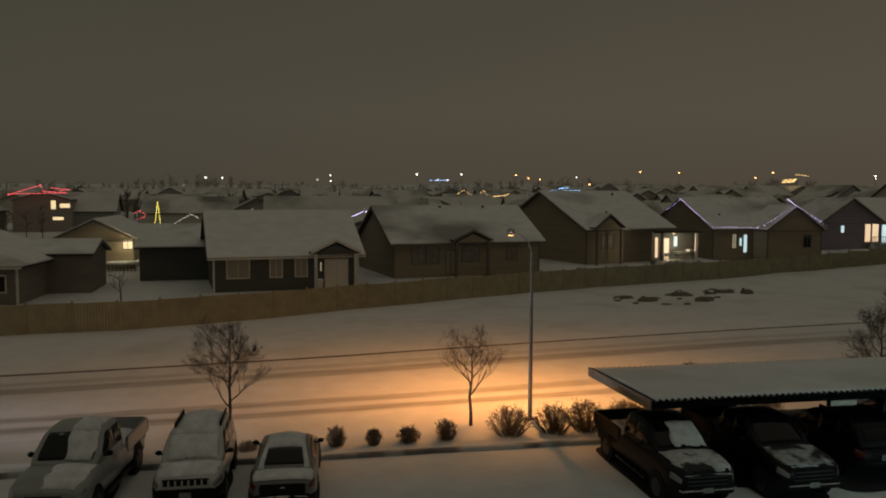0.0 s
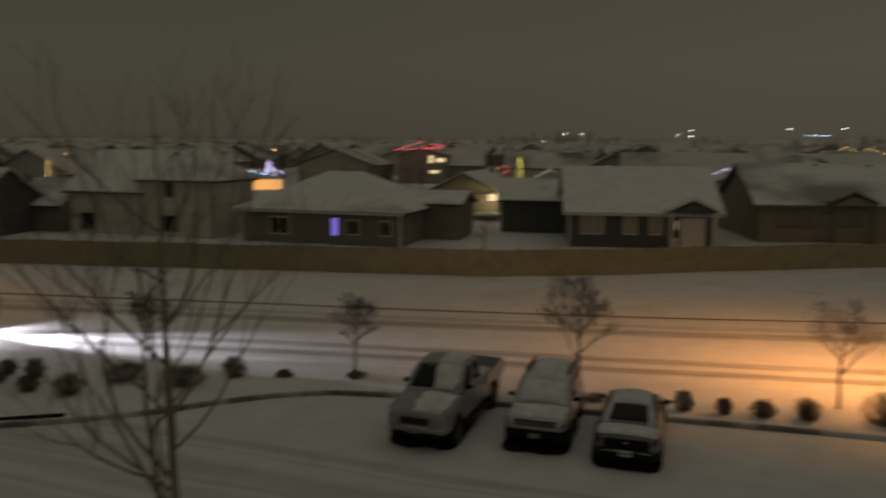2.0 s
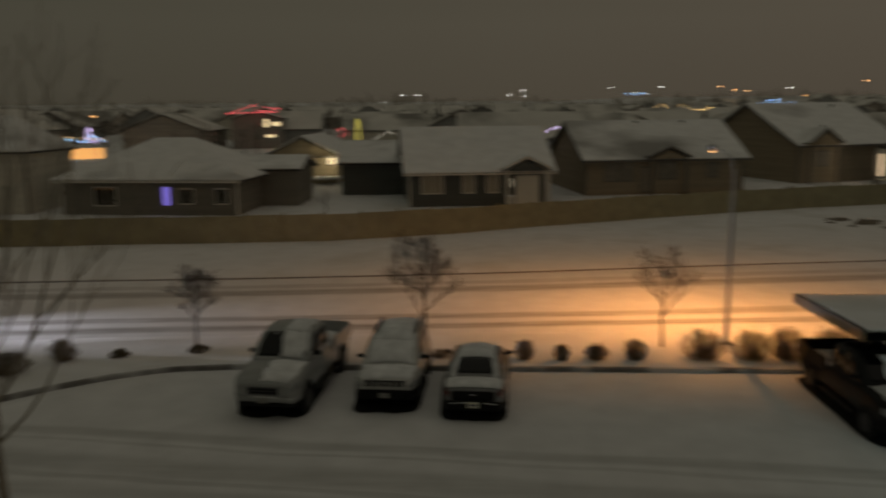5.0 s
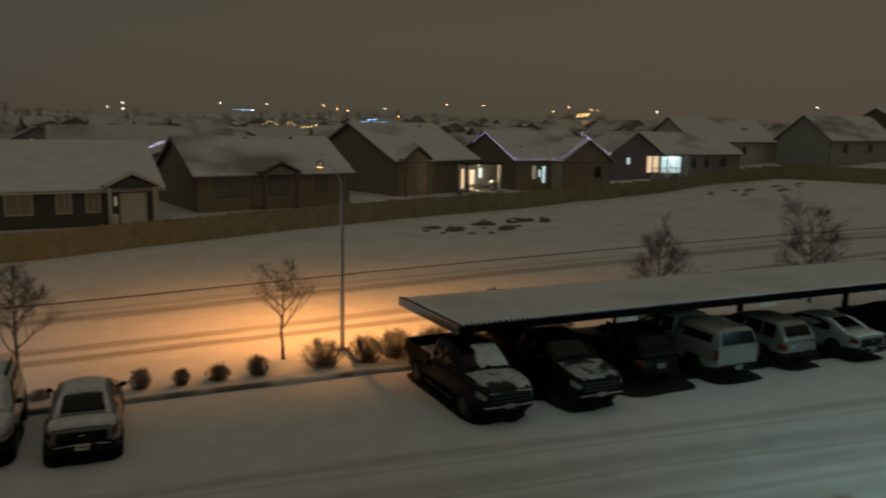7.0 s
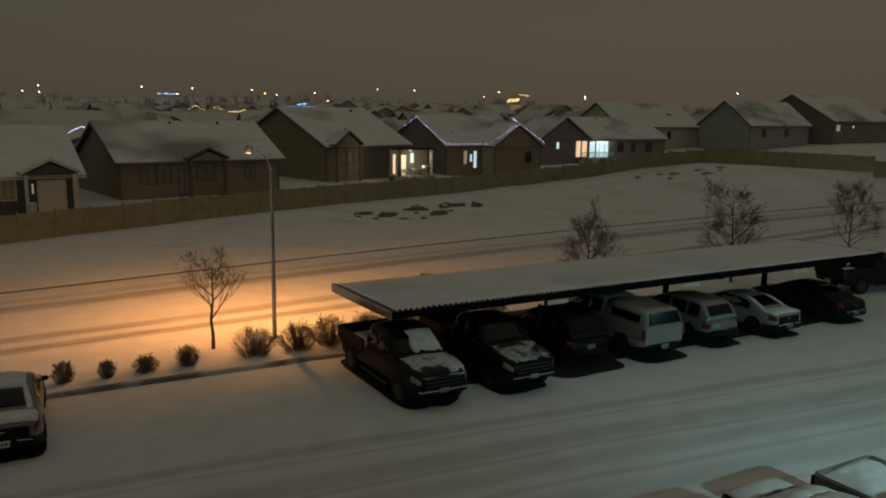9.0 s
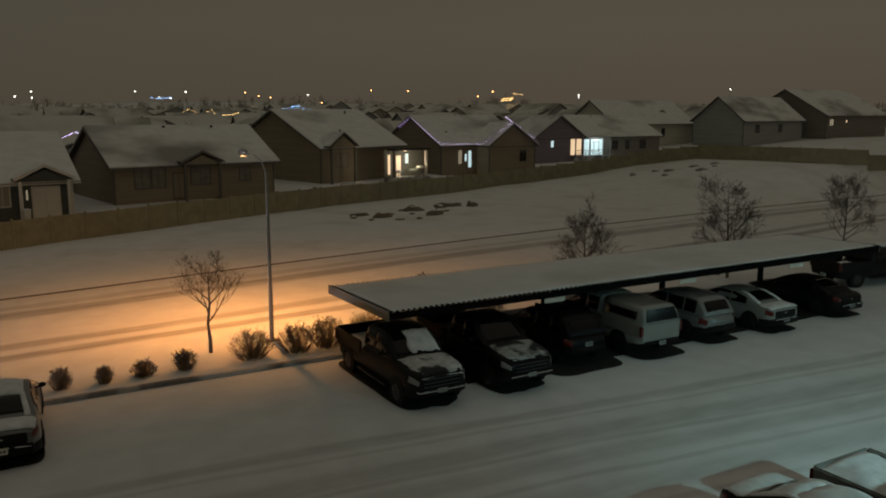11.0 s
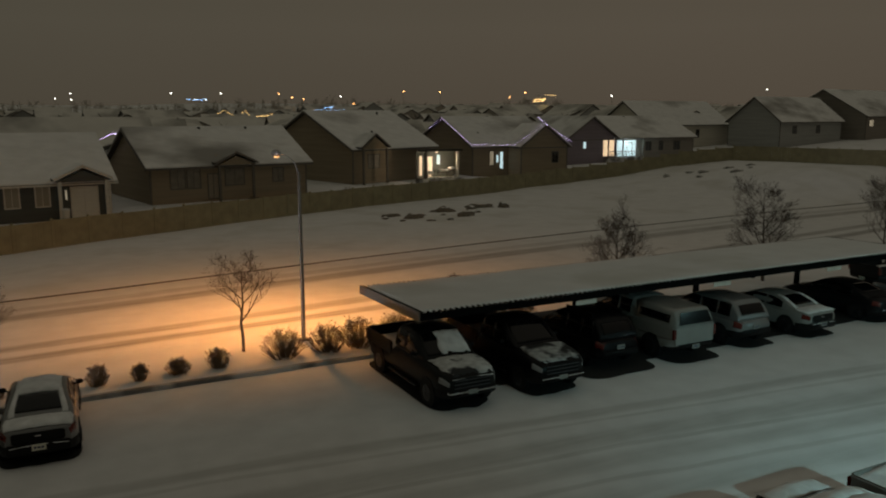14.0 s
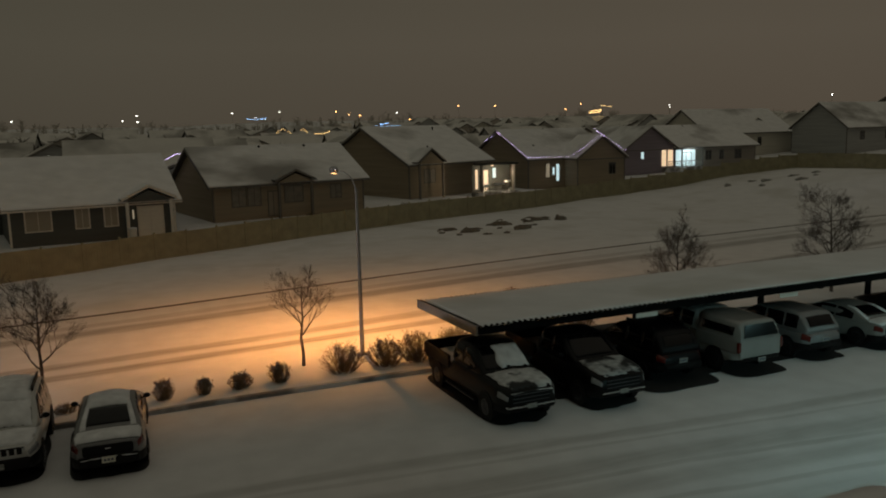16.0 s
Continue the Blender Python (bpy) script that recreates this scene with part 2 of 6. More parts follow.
LENS = material("headlight_lens", (0.30, 0.31, 0.32), 0.15, 0.3, vary=0.1, bump=0, coat=0.6)
RED_LENS = material("red_lens", (0.11, 0.012, 0.009), 0.15, vary=0.1, bump=0, coat=0.6)
PLATE = material("number_plate", (0.72, 0.70, 0.58), 0.5, vary=0.05, bump=0)
SNOWY_DIM_PLATE = material("snowy_dim_plate", (0.26, 0.26, 0.24), 0.7, vary=0.4, grain=14, bump=0.3)
PLATE_INK = material("plate_marks", (0.06, 0.07, 0.12), 0.6, vary=0.05, bump=0)
# One paint is white darkened for the gloom under the carport.
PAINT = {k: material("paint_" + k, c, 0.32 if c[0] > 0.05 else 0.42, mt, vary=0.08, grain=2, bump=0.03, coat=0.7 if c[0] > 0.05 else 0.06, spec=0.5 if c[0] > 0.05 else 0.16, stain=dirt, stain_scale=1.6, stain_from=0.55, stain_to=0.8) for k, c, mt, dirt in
         (("white", (0.52, 0.52, 0.50), 0, (0.33, 0.32, 0.30)), ("silver", (0.20, 0.205, 0.205), 0.3, (0.20, 0.195, 0.185)), ("dim_white", (0.25, 0.25, 0.235), 0, (0.16, 0.155, 0.14)), ("pewter", (0.16, 0.16, 0.16), 0.3, (0.12, 0.12, 0.11)), ("frosted", (0.30, 0.31, 0.305), 0, (0.20, 0.20, 0.195)), ("grey", (0.008, 0.0085, 0.0085), 0.1, (0.011, 0.011, 0.010)), ("black", (0.004, 0.004, 0.005), 0.0, (0.012, 0.012, 0.012)), ("dark", (0.009, 0.009, 0.010), 0.1, (0.02, 0.02, 0.02)))}


def glow(name, color, strength):
    return material(name, (0.3, 0.3, 0.3), 0.5, vary=0.0, bump=0, emit=color, strength=strength)


G_WARM = glow("lit_warm", (1.0, 0.70, 0.42), 0.85)
G_AMBER = glow("lit_amber", (1.0, 0.76, 0.40), 0.95)
G_ORANGE = glow("lit_orange", (1.0, 0.46, 0.12), 0.9)
G_COOL = glow("lit_cool", (0.72, 0.97, 1.0), 0.72)
G_DIM = glow("lit_dim", (0.9, 0.75, 0.5), 0.25)
G_VIOLET = glow("lit_violet", (0.30, 0.22, 1.0), 0.55)
G_LAMP = glow("lamp_white", (1.0, 0.97, 0.88), 6.0)
G_SODIUM = glow("lamp_sodium", (1.0, 0.45, 0.14), 6.0)
G_LENS = glow("street_lens", (1.0, 0.50, 0.18), 3.0)
G_HEAD = glow("headlamp_on", (0.95, 0.95, 1.0), 9.0)
G_TAIL = glow("tail_lamp_on", (1.0, 0.06, 0.04), 2.5)
STRING = {k: glow("string_" + k, c, s) for k, c, s in (("red", (1.0, 0.12, 0.13), 1.4), ("purple", (0.74, 0.58, 1.0), 5.0), ("blue", (0.30, 0.58, 1.0), 4.0), ("yellow", (1.0, 0.82, 0.12), 1.5), ("white", (1.0, 0.93, 0.75), 1.0), ("warm", (1.0, 0.62, 0.22), 2.2))}
CABLE = material("light_cable", (0.02, 0.02, 0.02), 0.7)


# ---- building helpers ----
def finish(name, bm, mat, parent=None, label="", smooth=False):
    me = bpy.data.meshes.new(name)
    bmesh.ops.recalc_face_normals(bm, faces=bm.faces)
    bm.to_mesh(me)
    bm.free()
    if smooth:
        for p in me.polygons:
            p.use_smooth = True
    me.materials.append(mat)
    ob = new(name, me)
    if parent:
        ob.parent = parent
    if label:
        ob["label"] = label
    return ob


def part(name, bm, mat, parent, label="", smooth=False):
    return finish(name, bm, mat, parent, label, smooth)


def shared(name, me, parent, m=None):
    ob = new(name, me)
    ob.parent = parent
    if m is not None:
        ob.matrix_basis = m
    return ob


def empty(name, m, label, category, group="", kind=""):
    ob = new(name)
    ob.empty_display_size = 0.2
    ob.matrix_basis = m
    return tagged(ob, label, category, group, kind)


def box(bm, x0, x1, y0, y1, z0, z1, bevel=0.0):
    vs = [bm.verts.new(p) for p in ((x0, y0, z0), (x1, y0, z0), (x1, y1, z0), (x0, y1, z0), (x0, y0, z1), (x1, y0, z1), (x1, y1, z1), (x0, y1, z1))]
    fs = [bm.faces.new([vs[i] for i in q]) for q in ((3, 2, 1, 0), (4, 5, 6, 7), (0, 1, 5, 4), (1, 2, 6, 5), (2, 3, 7, 6), (3, 0, 4, 7))]
    if bevel:
        es = list({e for f in fs for e in f.edges})
        bmesh.ops.bevel(bm, geom=es, offset=bevel, segments=2, affect="EDGES")
    return bm


def boxed(*a):
    return box(bmesh.new(), *a)


def tube(bm, pts, radii, sides=8, cap=True):
    """A tapered tube along points."""
    rings, up = [], Vector((0.13, 0.21, 0.97)).normalized()
    pts = [Vector(p) for p in pts]
    for i, p in enumerate(pts):
        d = (pts[min(i + 1, len(pts) - 1)] - pts[max(i - 1, 0)]).normalized()
        ref = up if abs(d.dot(up)) < 0.95 else Vector((1, 0, 0))
        u = d.cross(ref).normalized()
        v = d.cross(u)
        r = radii[i]
        rings.append([bm.verts.new(p + r * (math.cos(k * 2 * math.pi / sides) * u + math.sin(k * 2 * math.pi / sides) * v)) for k in range(sides)])
    for a, b in zip(rings, rings[1:]):
        for k in range(sides):
            bm.faces.new((a[k], a[(k + 1) % sides], b[(k + 1) % sides], b[k]))
    if cap:
        bm.faces.new(rings[0][::-1])
        bm.faces.new(rings[-1])
    return bm


def disc_y(bm, x, y0, y1, z, r, sides=24):
    """A short cylinder with its axis along y."""
    return tube(bm, [(x, y0, z), (x, y1, z)], [r, r], sides)


def slab(bm, pts, thick):
    """A flat plate from corner points, thickened upwards."""
    lo = [bm.verts.new(p) for p in pts]
    hi = [bm.verts.new((p[0], p[1], p[2] + thick)) for p in pts]
    k = len(pts)
    bm.faces.new(lo[::-1])
    bm.faces.new(hi)
    for i in range(k):
        bm.faces.new((lo[i], lo[(i + 1) % k], hi[(i + 1) % k], hi[i]))
    return bm


def plate(bm, pts, out, thick=0.012):
    """A thin pane from corner points, thickened along a direction."""
    out = Vector(out).normalized()
    lo = [bm.verts.new(Vector(p)) for p in pts]
    hi = [bm.verts.new(Vector(p) + out * thick) for p in pts]
    k = len(pts)
    bm.faces.new(lo[::-1])
    bm.faces.new(hi)
    for i in range(k):
        bm.faces.new((lo[i], lo[(i + 1) % k], hi[(i + 1) % k], hi[i]))
    return bm


# ---- lie of the land ----
FAR_KERB = [(-200, 34.0), (-60, 36.0), (-34, 37.6), (-20, 39.0), (-12, 39.6), (0, 41.0), (15, 43.6), (27, 45.3), (37, 46.5), (60, 48.5), (100, 50.5), (200, 53.0)]
FENCE_LINE = [(-120, 43.5), (-80, 44.8), (-57, 45.9), (-47, 46.4), (-33, 48.3), (-20, 49.8), (-9.5, 51.2), (-3.4, 53.4), (3.5, 57.0), (11.8, 61.2), (24, 66.7), (42.7, 73.1), (47.1, 74.4), (56.3, 76.4), (64.2, 76.0), (71, 74.6), (79.5, 72.3)]
NEAR_EDGE = [(-200, 23.0), (-60, 25.0), (-34, 26.5), (-12, 28.6), (0, 29.4), (12, 30.3), (37, 32.8), (60, 36.0), (100, 39.0), (200, 42.0)]


def line_at(line, x):
    xs, ys = zip(*line)
    return sum(float(np.interp(x + d, xs, ys)) for d in (-3, -1.5, 0, 1.5, 3)) / 5


def fence_ground(x):
    return float(np.interp(x, [45, 56, 64, 71, 79], [0.0, 0.4, 1.0, 2.0, 2.7]))


def near_edge(x):
    """The street's edge on this side."""
    return line_at(NEAR_EDGE, x)


def step01(v):
    v = min(max(v, 0.0), 1.0)
    return v * v * (3 - 2 * v)


def ground_z(x, y):
    kerb, fence = line_at(FAR_KERB, x), line_at(FENCE_LINE, x)
    fz = fence_ground(x)
    if y < kerb:
        return 0.0
    if y < fence:
        return fz * step01((y - kerb) / max((fence - kerb) * (1 - 0.66 * step01((x - 60) / 18)), 1)) + 0.12 * step01((y - kerb) / 1.5)
    d = y - fence
    rise = 0.12 + 0.75 * step01(d / 5) * (1 - step01((x - 45) / 15)) + 0.012 * min(d, 500) + fz * (1 - 0.8 * step01(d / 8))
    if x > 90:
        rise += 0.045 * min(x - 90, 60) * step01(d / 25)
    return rise + 10 * step01((d - 330) / 500)


# ---- ground, street and car park ----
def grid_sheet(name, xs, ys, zf, mat, label, category, uvf=None):
    verts = [(x, yy, zf(x, yy)) for x in xs for yy in ys(x)]
    ny = len(ys(xs[0]))
    faces = [(i * ny + j, (i + 1) * ny + j, (i + 1) * ny + j + 1, i * ny + j + 1) for i in range(len(xs) - 1) for j in range(ny - 1)]
    me = bpy.data.meshes.new(name)
    me.from_pydata(verts, [], faces)
    if uvf:
        uv = me.uv_layers.new(name="lane")
        for lp in me.loops:
            uv.data[lp.index].uv = uvf(*verts[lp.vertex_index])
    for p in me.polygons:
        p.use_smooth = True
    me.materials.append(mat)
    return tagged(new(name, me), label, category, kind="structure")


def ground_height(x, y):
    k = line_at(FAR_KERB, x)
    near = near_edge(x)
    z = ground_z(x, y)
    if y < k + 0.05 and y > near + 0.3:
        z = -0.10
    elif 25.5 < y <= near + 0.3 or (y > k and y < k + 60):
        z += 0.035 * noise.noise((x * 0.35, y * 0.35, 0)) + 0.05 * noise.noise((x * 0.09, y * 0.09, 4))
    if -9 < x < 60 and y < 25.4:
        z = -0.14
    elif y <= 25.4 and y < lot_edge(x):
        z = -0.14
    return z


def lot_edge(x):
    """Front edge of the car park: straight along the stalls, swinging in towards the building further on."""
    return float(np.interp(x, [-200, -60, -34, -23.9, -21.9, -19.3, -17, -15.1, -13.7, -12.2, -10.4, -8.3, -4, 80, 200], [17.3, 17.3, 17.5, 18.0, 18.4, 19.1, 20.3, 21.6, 23.0, 24.2, 25.1, 25.4, 25.4, 25.4, 25.4]))


_xs = sorted(set([-2500, -1600, -1000, -700, -500, -380, -300, -240, -200, -160, -130, -110] + [-95 + 1.0 * i for i in range(216)] + [125, 132, 140, 150, 162, 176, 192, 210, 240, 280, 330, 400, 500, 700, 1000, 1600, 2500]))


def _ys(x):
    k, f = line_at(FAR_KERB, x), line_at(FENCE_LINE, x)
    near = near_edge(x)
    e = lot_edge(x)
    lot = [-80, -30, -3, 6, 12, e - 1.2, e - 0.06, e + 0.1]
    verge = [e + 0.1 + (near + 0.25 - e - 0.1) * q for q in (0.15, 0.3, 0.45, 0.6, 0.75, 0.9, 1.0)]
    road = [near + 0.5, k - 4, k - 0.15]
    lawn = [k + 0.12 + (f - k - 0.12) * q for q in (0, 0.02, 0.05, 0.1, 0.18, 0.26, 0.34, 0.42, 0.5, 0.58, 0.66, 0.74, 0.82, 0.9, 1.0)]
    beyond = [f + d for d in (1.2, 2.5, 4, 5.5, 8, 12, 18, 26, 36, 50, 70, 95, 130, 170, 220, 280, 340, 420, 520, 700, 1000, 1700, 3000)]
    return lot + verge + road + lawn + beyond


grid_sheet("ground", _xs, _ys, lambda x, y: ground_height(x, y) if not (lot_edge(x) - 0.02 < y < near_edge(x) + 0.3) else 0.10 + 0.05 * noise.noise((x * 0.5, y * 0.5, 2)) + 0.02 * noise.noise((x * 1.7, y * 1.7, 2)), SNOW, "snow-covered verge, lawn and gardens with soft drifts", "ground")
grid_sheet("road", [-160 + 1.5 * i for i in range(220)], lambda x: [near_edge(x) + (line_at(FAR_KERB, x) - near_edge(x)) * j / 12 for j in range(13)],
           lambda x, y: 0.012 + 0.012 * noise.noise((x * 0.2, y * 1.2, 7)), ROAD_SNOW, "street under packed snow with darker wheel tracks", "road",
           uvf=lambda x, y, z: (x, 11.6 * (y - near_edge(x)) / (line_at(FAR_KERB, x) - near_edge(x)) - 11.6))
grid_sheet("parking_lot", [-120 + 1.0 * i for i in range(190)], lambda x: [-3 + (lot_edge(x) - 0.06 + 3) * j / 26 for j in range(27)],
           lambda x, y: 0.0 + 0.012 * noise.noise((x * 0.3, y * 0.5, 3)), LOT_SNOW, "snow-covered car park with faint wheel ruts", "parking lot")


def ribbon(name, pts, w, z0, z1, mat, label, category):
    """A kerb along a line: a low raised strip with softened top edges."""
    bm = bmesh.new()
    rings = []
    for i, p in enumerate(pts):
        a, b = Vector(pts[max(i - 1, 0)]), Vector(pts[min(i + 1, len(pts) - 1)])
        d = (b - a).normalized()
        nrm = Vector((-d.y, d.x))
        p = Vector(p)
        prof = ((-w / 2, z0), (-w / 2, z1 - 0.02), (-w / 2 + 0.02, z1), (w / 2 - 0.02, z1), (w / 2, z1 - 0.02), (w / 2, z0))
        rings.append([bm.verts.new((p.x + nrm.x * o, p.y + nrm.y * o, z)) for o, z in prof])
    for a, b in zip(rings, rings[1:]):
        for k in range(5):
            bm.faces.new((a[k], a[k + 1], b[k + 1], b[k]))
    bm.faces.new(rings[0])
    bm.faces.new(rings[-1])
    return tagged(finish(name, bm, mat), label, category, kind="structure")


ribbon("kerb", [(x, lot_edge(x)) for x in [-90, -60, -40, -30] + [-24 + 0.5 * i for i in range(40)] + [-4 + 4 * i for i in range(16)]], 0.16, -0.1, 0.15, KERB, "concrete kerb edging the car park, half covered by snow", "kerb")
ribbon("kerb", [(x, line_at(FAR_KERB, x) + 0.03) for x in [-150 + 3 * i for i in range(100)]], 0.09, -0.1, 0.075, FAR_KERB_MAT, "dark kerb line on the far side of the street", "kerb")
_bm = bmesh.new()
tube(_bm, [(0, 0, 0.0), (0, 0, 0.03), (0, 0, 0.035)], [0.42, 0.42, 0.36], 28)
tagged(finish("manhole_cover", _bm, ASPHALT), "dark round manhole cover bare of snow", "manhole cover").location = (-18.6, 14.85, 0)
_dr = empty("storm_drain", pose(-18.5, 20.05 - 0.33, 0.0, 0, 0, 28), "dark storm drain inlet in the kerb, bare of snow", "drain")
part("grate", boxed(-1.3, 1.3, -0.22, 0.12, 0.0, 0.03, 0.008), ASPHALT, _dr)
part("hood", boxed(-1.3, 1.3, 0.12, 0.34, 0.0, 0.17, 0.02), METAL, _dr)

# ---- garden fence ----
fence = empty("fence", pose(0, 0, 0), "long tan vinyl privacy fence with posts, snow along its foot", "fence")
fence["kind"] = "structure"


def fence_panel_mesh():
    bm = bmesh.new()
    for i in range(14):
        x = i * 0.174
        box(bm, x + 0.004, x + 0.170, -0.012 - 0.004 * (i % 2), 0.012, 0.06, 1.74)
    box(bm, 0, 2.436, -0.035, 0.035, 0.02, 0.14)
    box(bm, 0, 2.436, -0.035, 0.035, 1.70, 1.82)
    me = bpy.data.meshes.new("panel")
    bm.to_mesh(me)
    bm.free()
    me.materials.append(FENCE)
    return me


def fence_post_mesh():
    bm = bmesh.new()
    box(bm, -0.065, 0.065, -0.065, 0.065, 0, 1.9)
    tube(bm, [(0, 0, 1.9), (0, 0, 1.98)], [0.10, 0.01], 4)
    me = bpy.data.meshes.new("post")
    bm.to_mesh(me)
    bm.free()
    me.materials.append(FENCE)
    return me


PANEL, POST = fence_panel_mesh(), fence_post_mesh()


def run_fence(line):
    pts = [Vector((x, y)) for x, y in line]
    total = sum((b - a).length for a, b in zip(pts, pts[1:]))
    count = int(total / 2.5)

    def along(s):
        for a, b in zip(pts, pts[1:]):
            d = (b - a).length
            if s <= d:
                return a + (b - a) * (s / d)
            s -= d
        return pts[-1]

    for i in range(count):
        a, b = along(i * 2.5), along(i * 2.5 + 2.5)
        z = ground_z(a.x, a.y - 0.2) - 0.06 + 0.03 * math.sin(i * 1.7)
        ang = math.degrees(math.atan2(b.y - a.y, b.x - a.x))
        shared("panel", PANEL, fence, pose(a.x, a.y, z, 0, 0, ang) @ pose(0.035, 0, 0))
        shared("post", POST, fence, pose(a.x, a.y, z, 0, 0, ang))


run_fence([(x, line_at(FENCE_LINE, x)) for x in [-100 + 3 * i for i in range(60)]] + [(79.5, 72.3), (82.7, 65.8), (84.1, 59.1), (88.5, 55.0), (93.0, 52.0)])

# ---- carport ----
carport = empty("carport", pose(10.4, 21.35, 0), "long open carport with a snow-covered corrugated roof and steel posts", "carport")
CP_L, CP_D = 25.2, 4.78


def carport_z(v):
    return 2.42 + 0.10 * (1 - v)


def corrugated():
    bm = bmesh.new()
    rows = []
    n = int(CP_L / 0.05)
    for i in range(n + 1):
        x = CP_L * i / n
        h = (0.0, 0.045, 0.045, 0.0)[i % 4]
        rows.append([bm.verts.new((x, v * CP_D, carport_z(v) + h + dz)) for v in (-0.028, 1.0) for dz in (0.0, 0.02)])
    for a, b in zip(rows, rows[1:]):
        bm.faces.new((a[0], a[2], b[2], b[0]))
        bm.faces.new((a[1], b[1], b[3], a[3]))
        bm.faces.new((a[0], b[0], b[1], a[1]))
        bm.faces.new((a[2], a[3], b[3], b[2]))
    return bm


part("roof_sheet", corrugated(), METAL, carport, "corrugated steel roofing sheet")


def snow_bed(x0, x1, y0, y1, zf, th, nx, ny, seed=0.0, edge=0.05, wob=0.03):
    bm = bmesh.new()
    top, low = [], []
    for i in range(nx + 1):
        for j in range(ny + 1):
            x, y = x0 + (x1 - x0) * i / nx, y0 + (y1 - y0) * j / ny
            rim = i in (0, nx) or j in (0, ny)
            t = th * (0.35 if rim else 1) + wob * noise.noise((x * 0.9 + seed, y * 0.9, seed))
            jx = edge * noise.noise((x * 2 + 5, y * 2, seed)) if rim else 0
            jy = edge * noise.noise((x * 2, y * 2 + 9, seed)) if rim else 0
            top.append(bm.verts.new((x + jx, y + jy, zf(x, y) + max(t, 0.012))))
            low.append(bm.verts.new((x + jx, y + jy, zf(x, y) + 0.004)))
    k = ny + 1
    for i in range(nx):
        for j in range(ny):
            bm.faces.new([top[q] for q in (i * k + j, (i + 1) * k + j, (i + 1) * k + j + 1, i * k + j + 1)])
    for i in range(nx):
        for j in (0, ny):
            a, b = i * k + j, (i + 1) * k + j
            bm.faces.new((top[a], top[b], low[b], low[a]))
    for j in range(ny):
        for i in (0, nx):
            a, b = i * k + j, i * k + j + 1
            bm.faces.new((top[a], top[b], low[b], low[a]))
    return bm


part("snow_layer", snow_bed(0.02, CP_L - 0.02, -0.03, CP_D - 0.03, lambda x, y: carport_z(y / CP_D) + 0.014, 0.085, 124, 24, 3.0, 0.03, 0.02), SNOW, carport, "even layer of fresh snow", True)
for nm, a in (("fascia", (0, CP_L, -0.05, -0.005, 2.30, 2.515)), ("fascia", (0, CP_L, CP_D + 0.005, CP_D + 0.05, 2.22, 2.425))):
    part(nm, boxed(*a, 0.006), METAL, carport, "dark steel edge beam")
# Side edges take a lighter material to carry the light falling on them.
for x in (-0.05, CP_L + 0.005):
    part("fascia", slab(bmesh.new(), [(x, -0.05, 2.28), (x + 0.045, -0.05, 2.28), (x + 0.045, CP_D + 0.05, 2.19), (x, CP_D + 0.05, 2.19)], 0.31), DARK_TRIM, carport)
for i in range(4):
    x = 1.95 + 6.37 * i
    part("post", boxed(x - 0.1, x + 0.1, 3.0, 3.2, 0.0, 2.28, 0.015), METAL, carport)
    part("beam", slab(bmesh.new(), [(x - 0.08, 0.1, 2.22), (x + 0.08, 0.1, 2.22), (x + 0.08, CP_D - 0.1, 2.14), (x - 0.08, CP_D - 0.1, 2.14)], 0.24), METAL, carport)
for y in (0.9, 2.3, 3.7):
    part("purlin", boxed(0.05, CP_L - 0.05, y - 0.05, y + 0.05, carport_z(y / CP_D) - 0.13, carport_z(y / CP_D) - 0.01), METAL, carport)
for i in range(3):
    x = 6.35 + 6.45 * i
    part("stall_sign", boxed(x - 0.45, x + 0.45, -0.085, -0.055, 2.14, 2.29, 0.006), TRIM, carport, "pale blank stall sign")


# ---- vehicles ----
def curve(keys, x, soft=0.12):
    """A value along the length, from (x, value) keys with rounded corners."""
    xs, vs = zip(*keys)
    return sum(float(np.interp(x + d * soft, xs, vs)) for d in (-1, -0.5, 0, 0.5, 1)) / 5


def skin(rings):
    """Skins mirrored half sections, each a list of (x, y, z) from the lower to the upper middle."""
    bm = bmesh.new()
    made = []
    for half in rings:
        pts = half + [(x, -y, z) for x, y, z in half[::-1] if abs(y) > 1e-6]
        made.append([bm.verts.new(p) for p in pts])
    k = len(made[0])
    for a, b in zip(made, made[1:]):
        for i in range(k):
            bm.faces.new((a[i], b[i], b[(i + 1) % k], a[(i + 1) % k]))
    bm.faces.new(made[0])
    bm.faces.new(made[-1][::-1])
    return bm


SIDE = ((0.0, 0.90), (0.06, 0.955), (0.16, 0.985), (0.35, 1.0), (0.55, 1.0), (0.72, 0.985), (0.86, 0.955), (0.95, 0.90), (1.0, 0.80))


def side_width(f):
    fs, ws = zip(*SIDE)
    return float(np.interp(f, fs, ws))


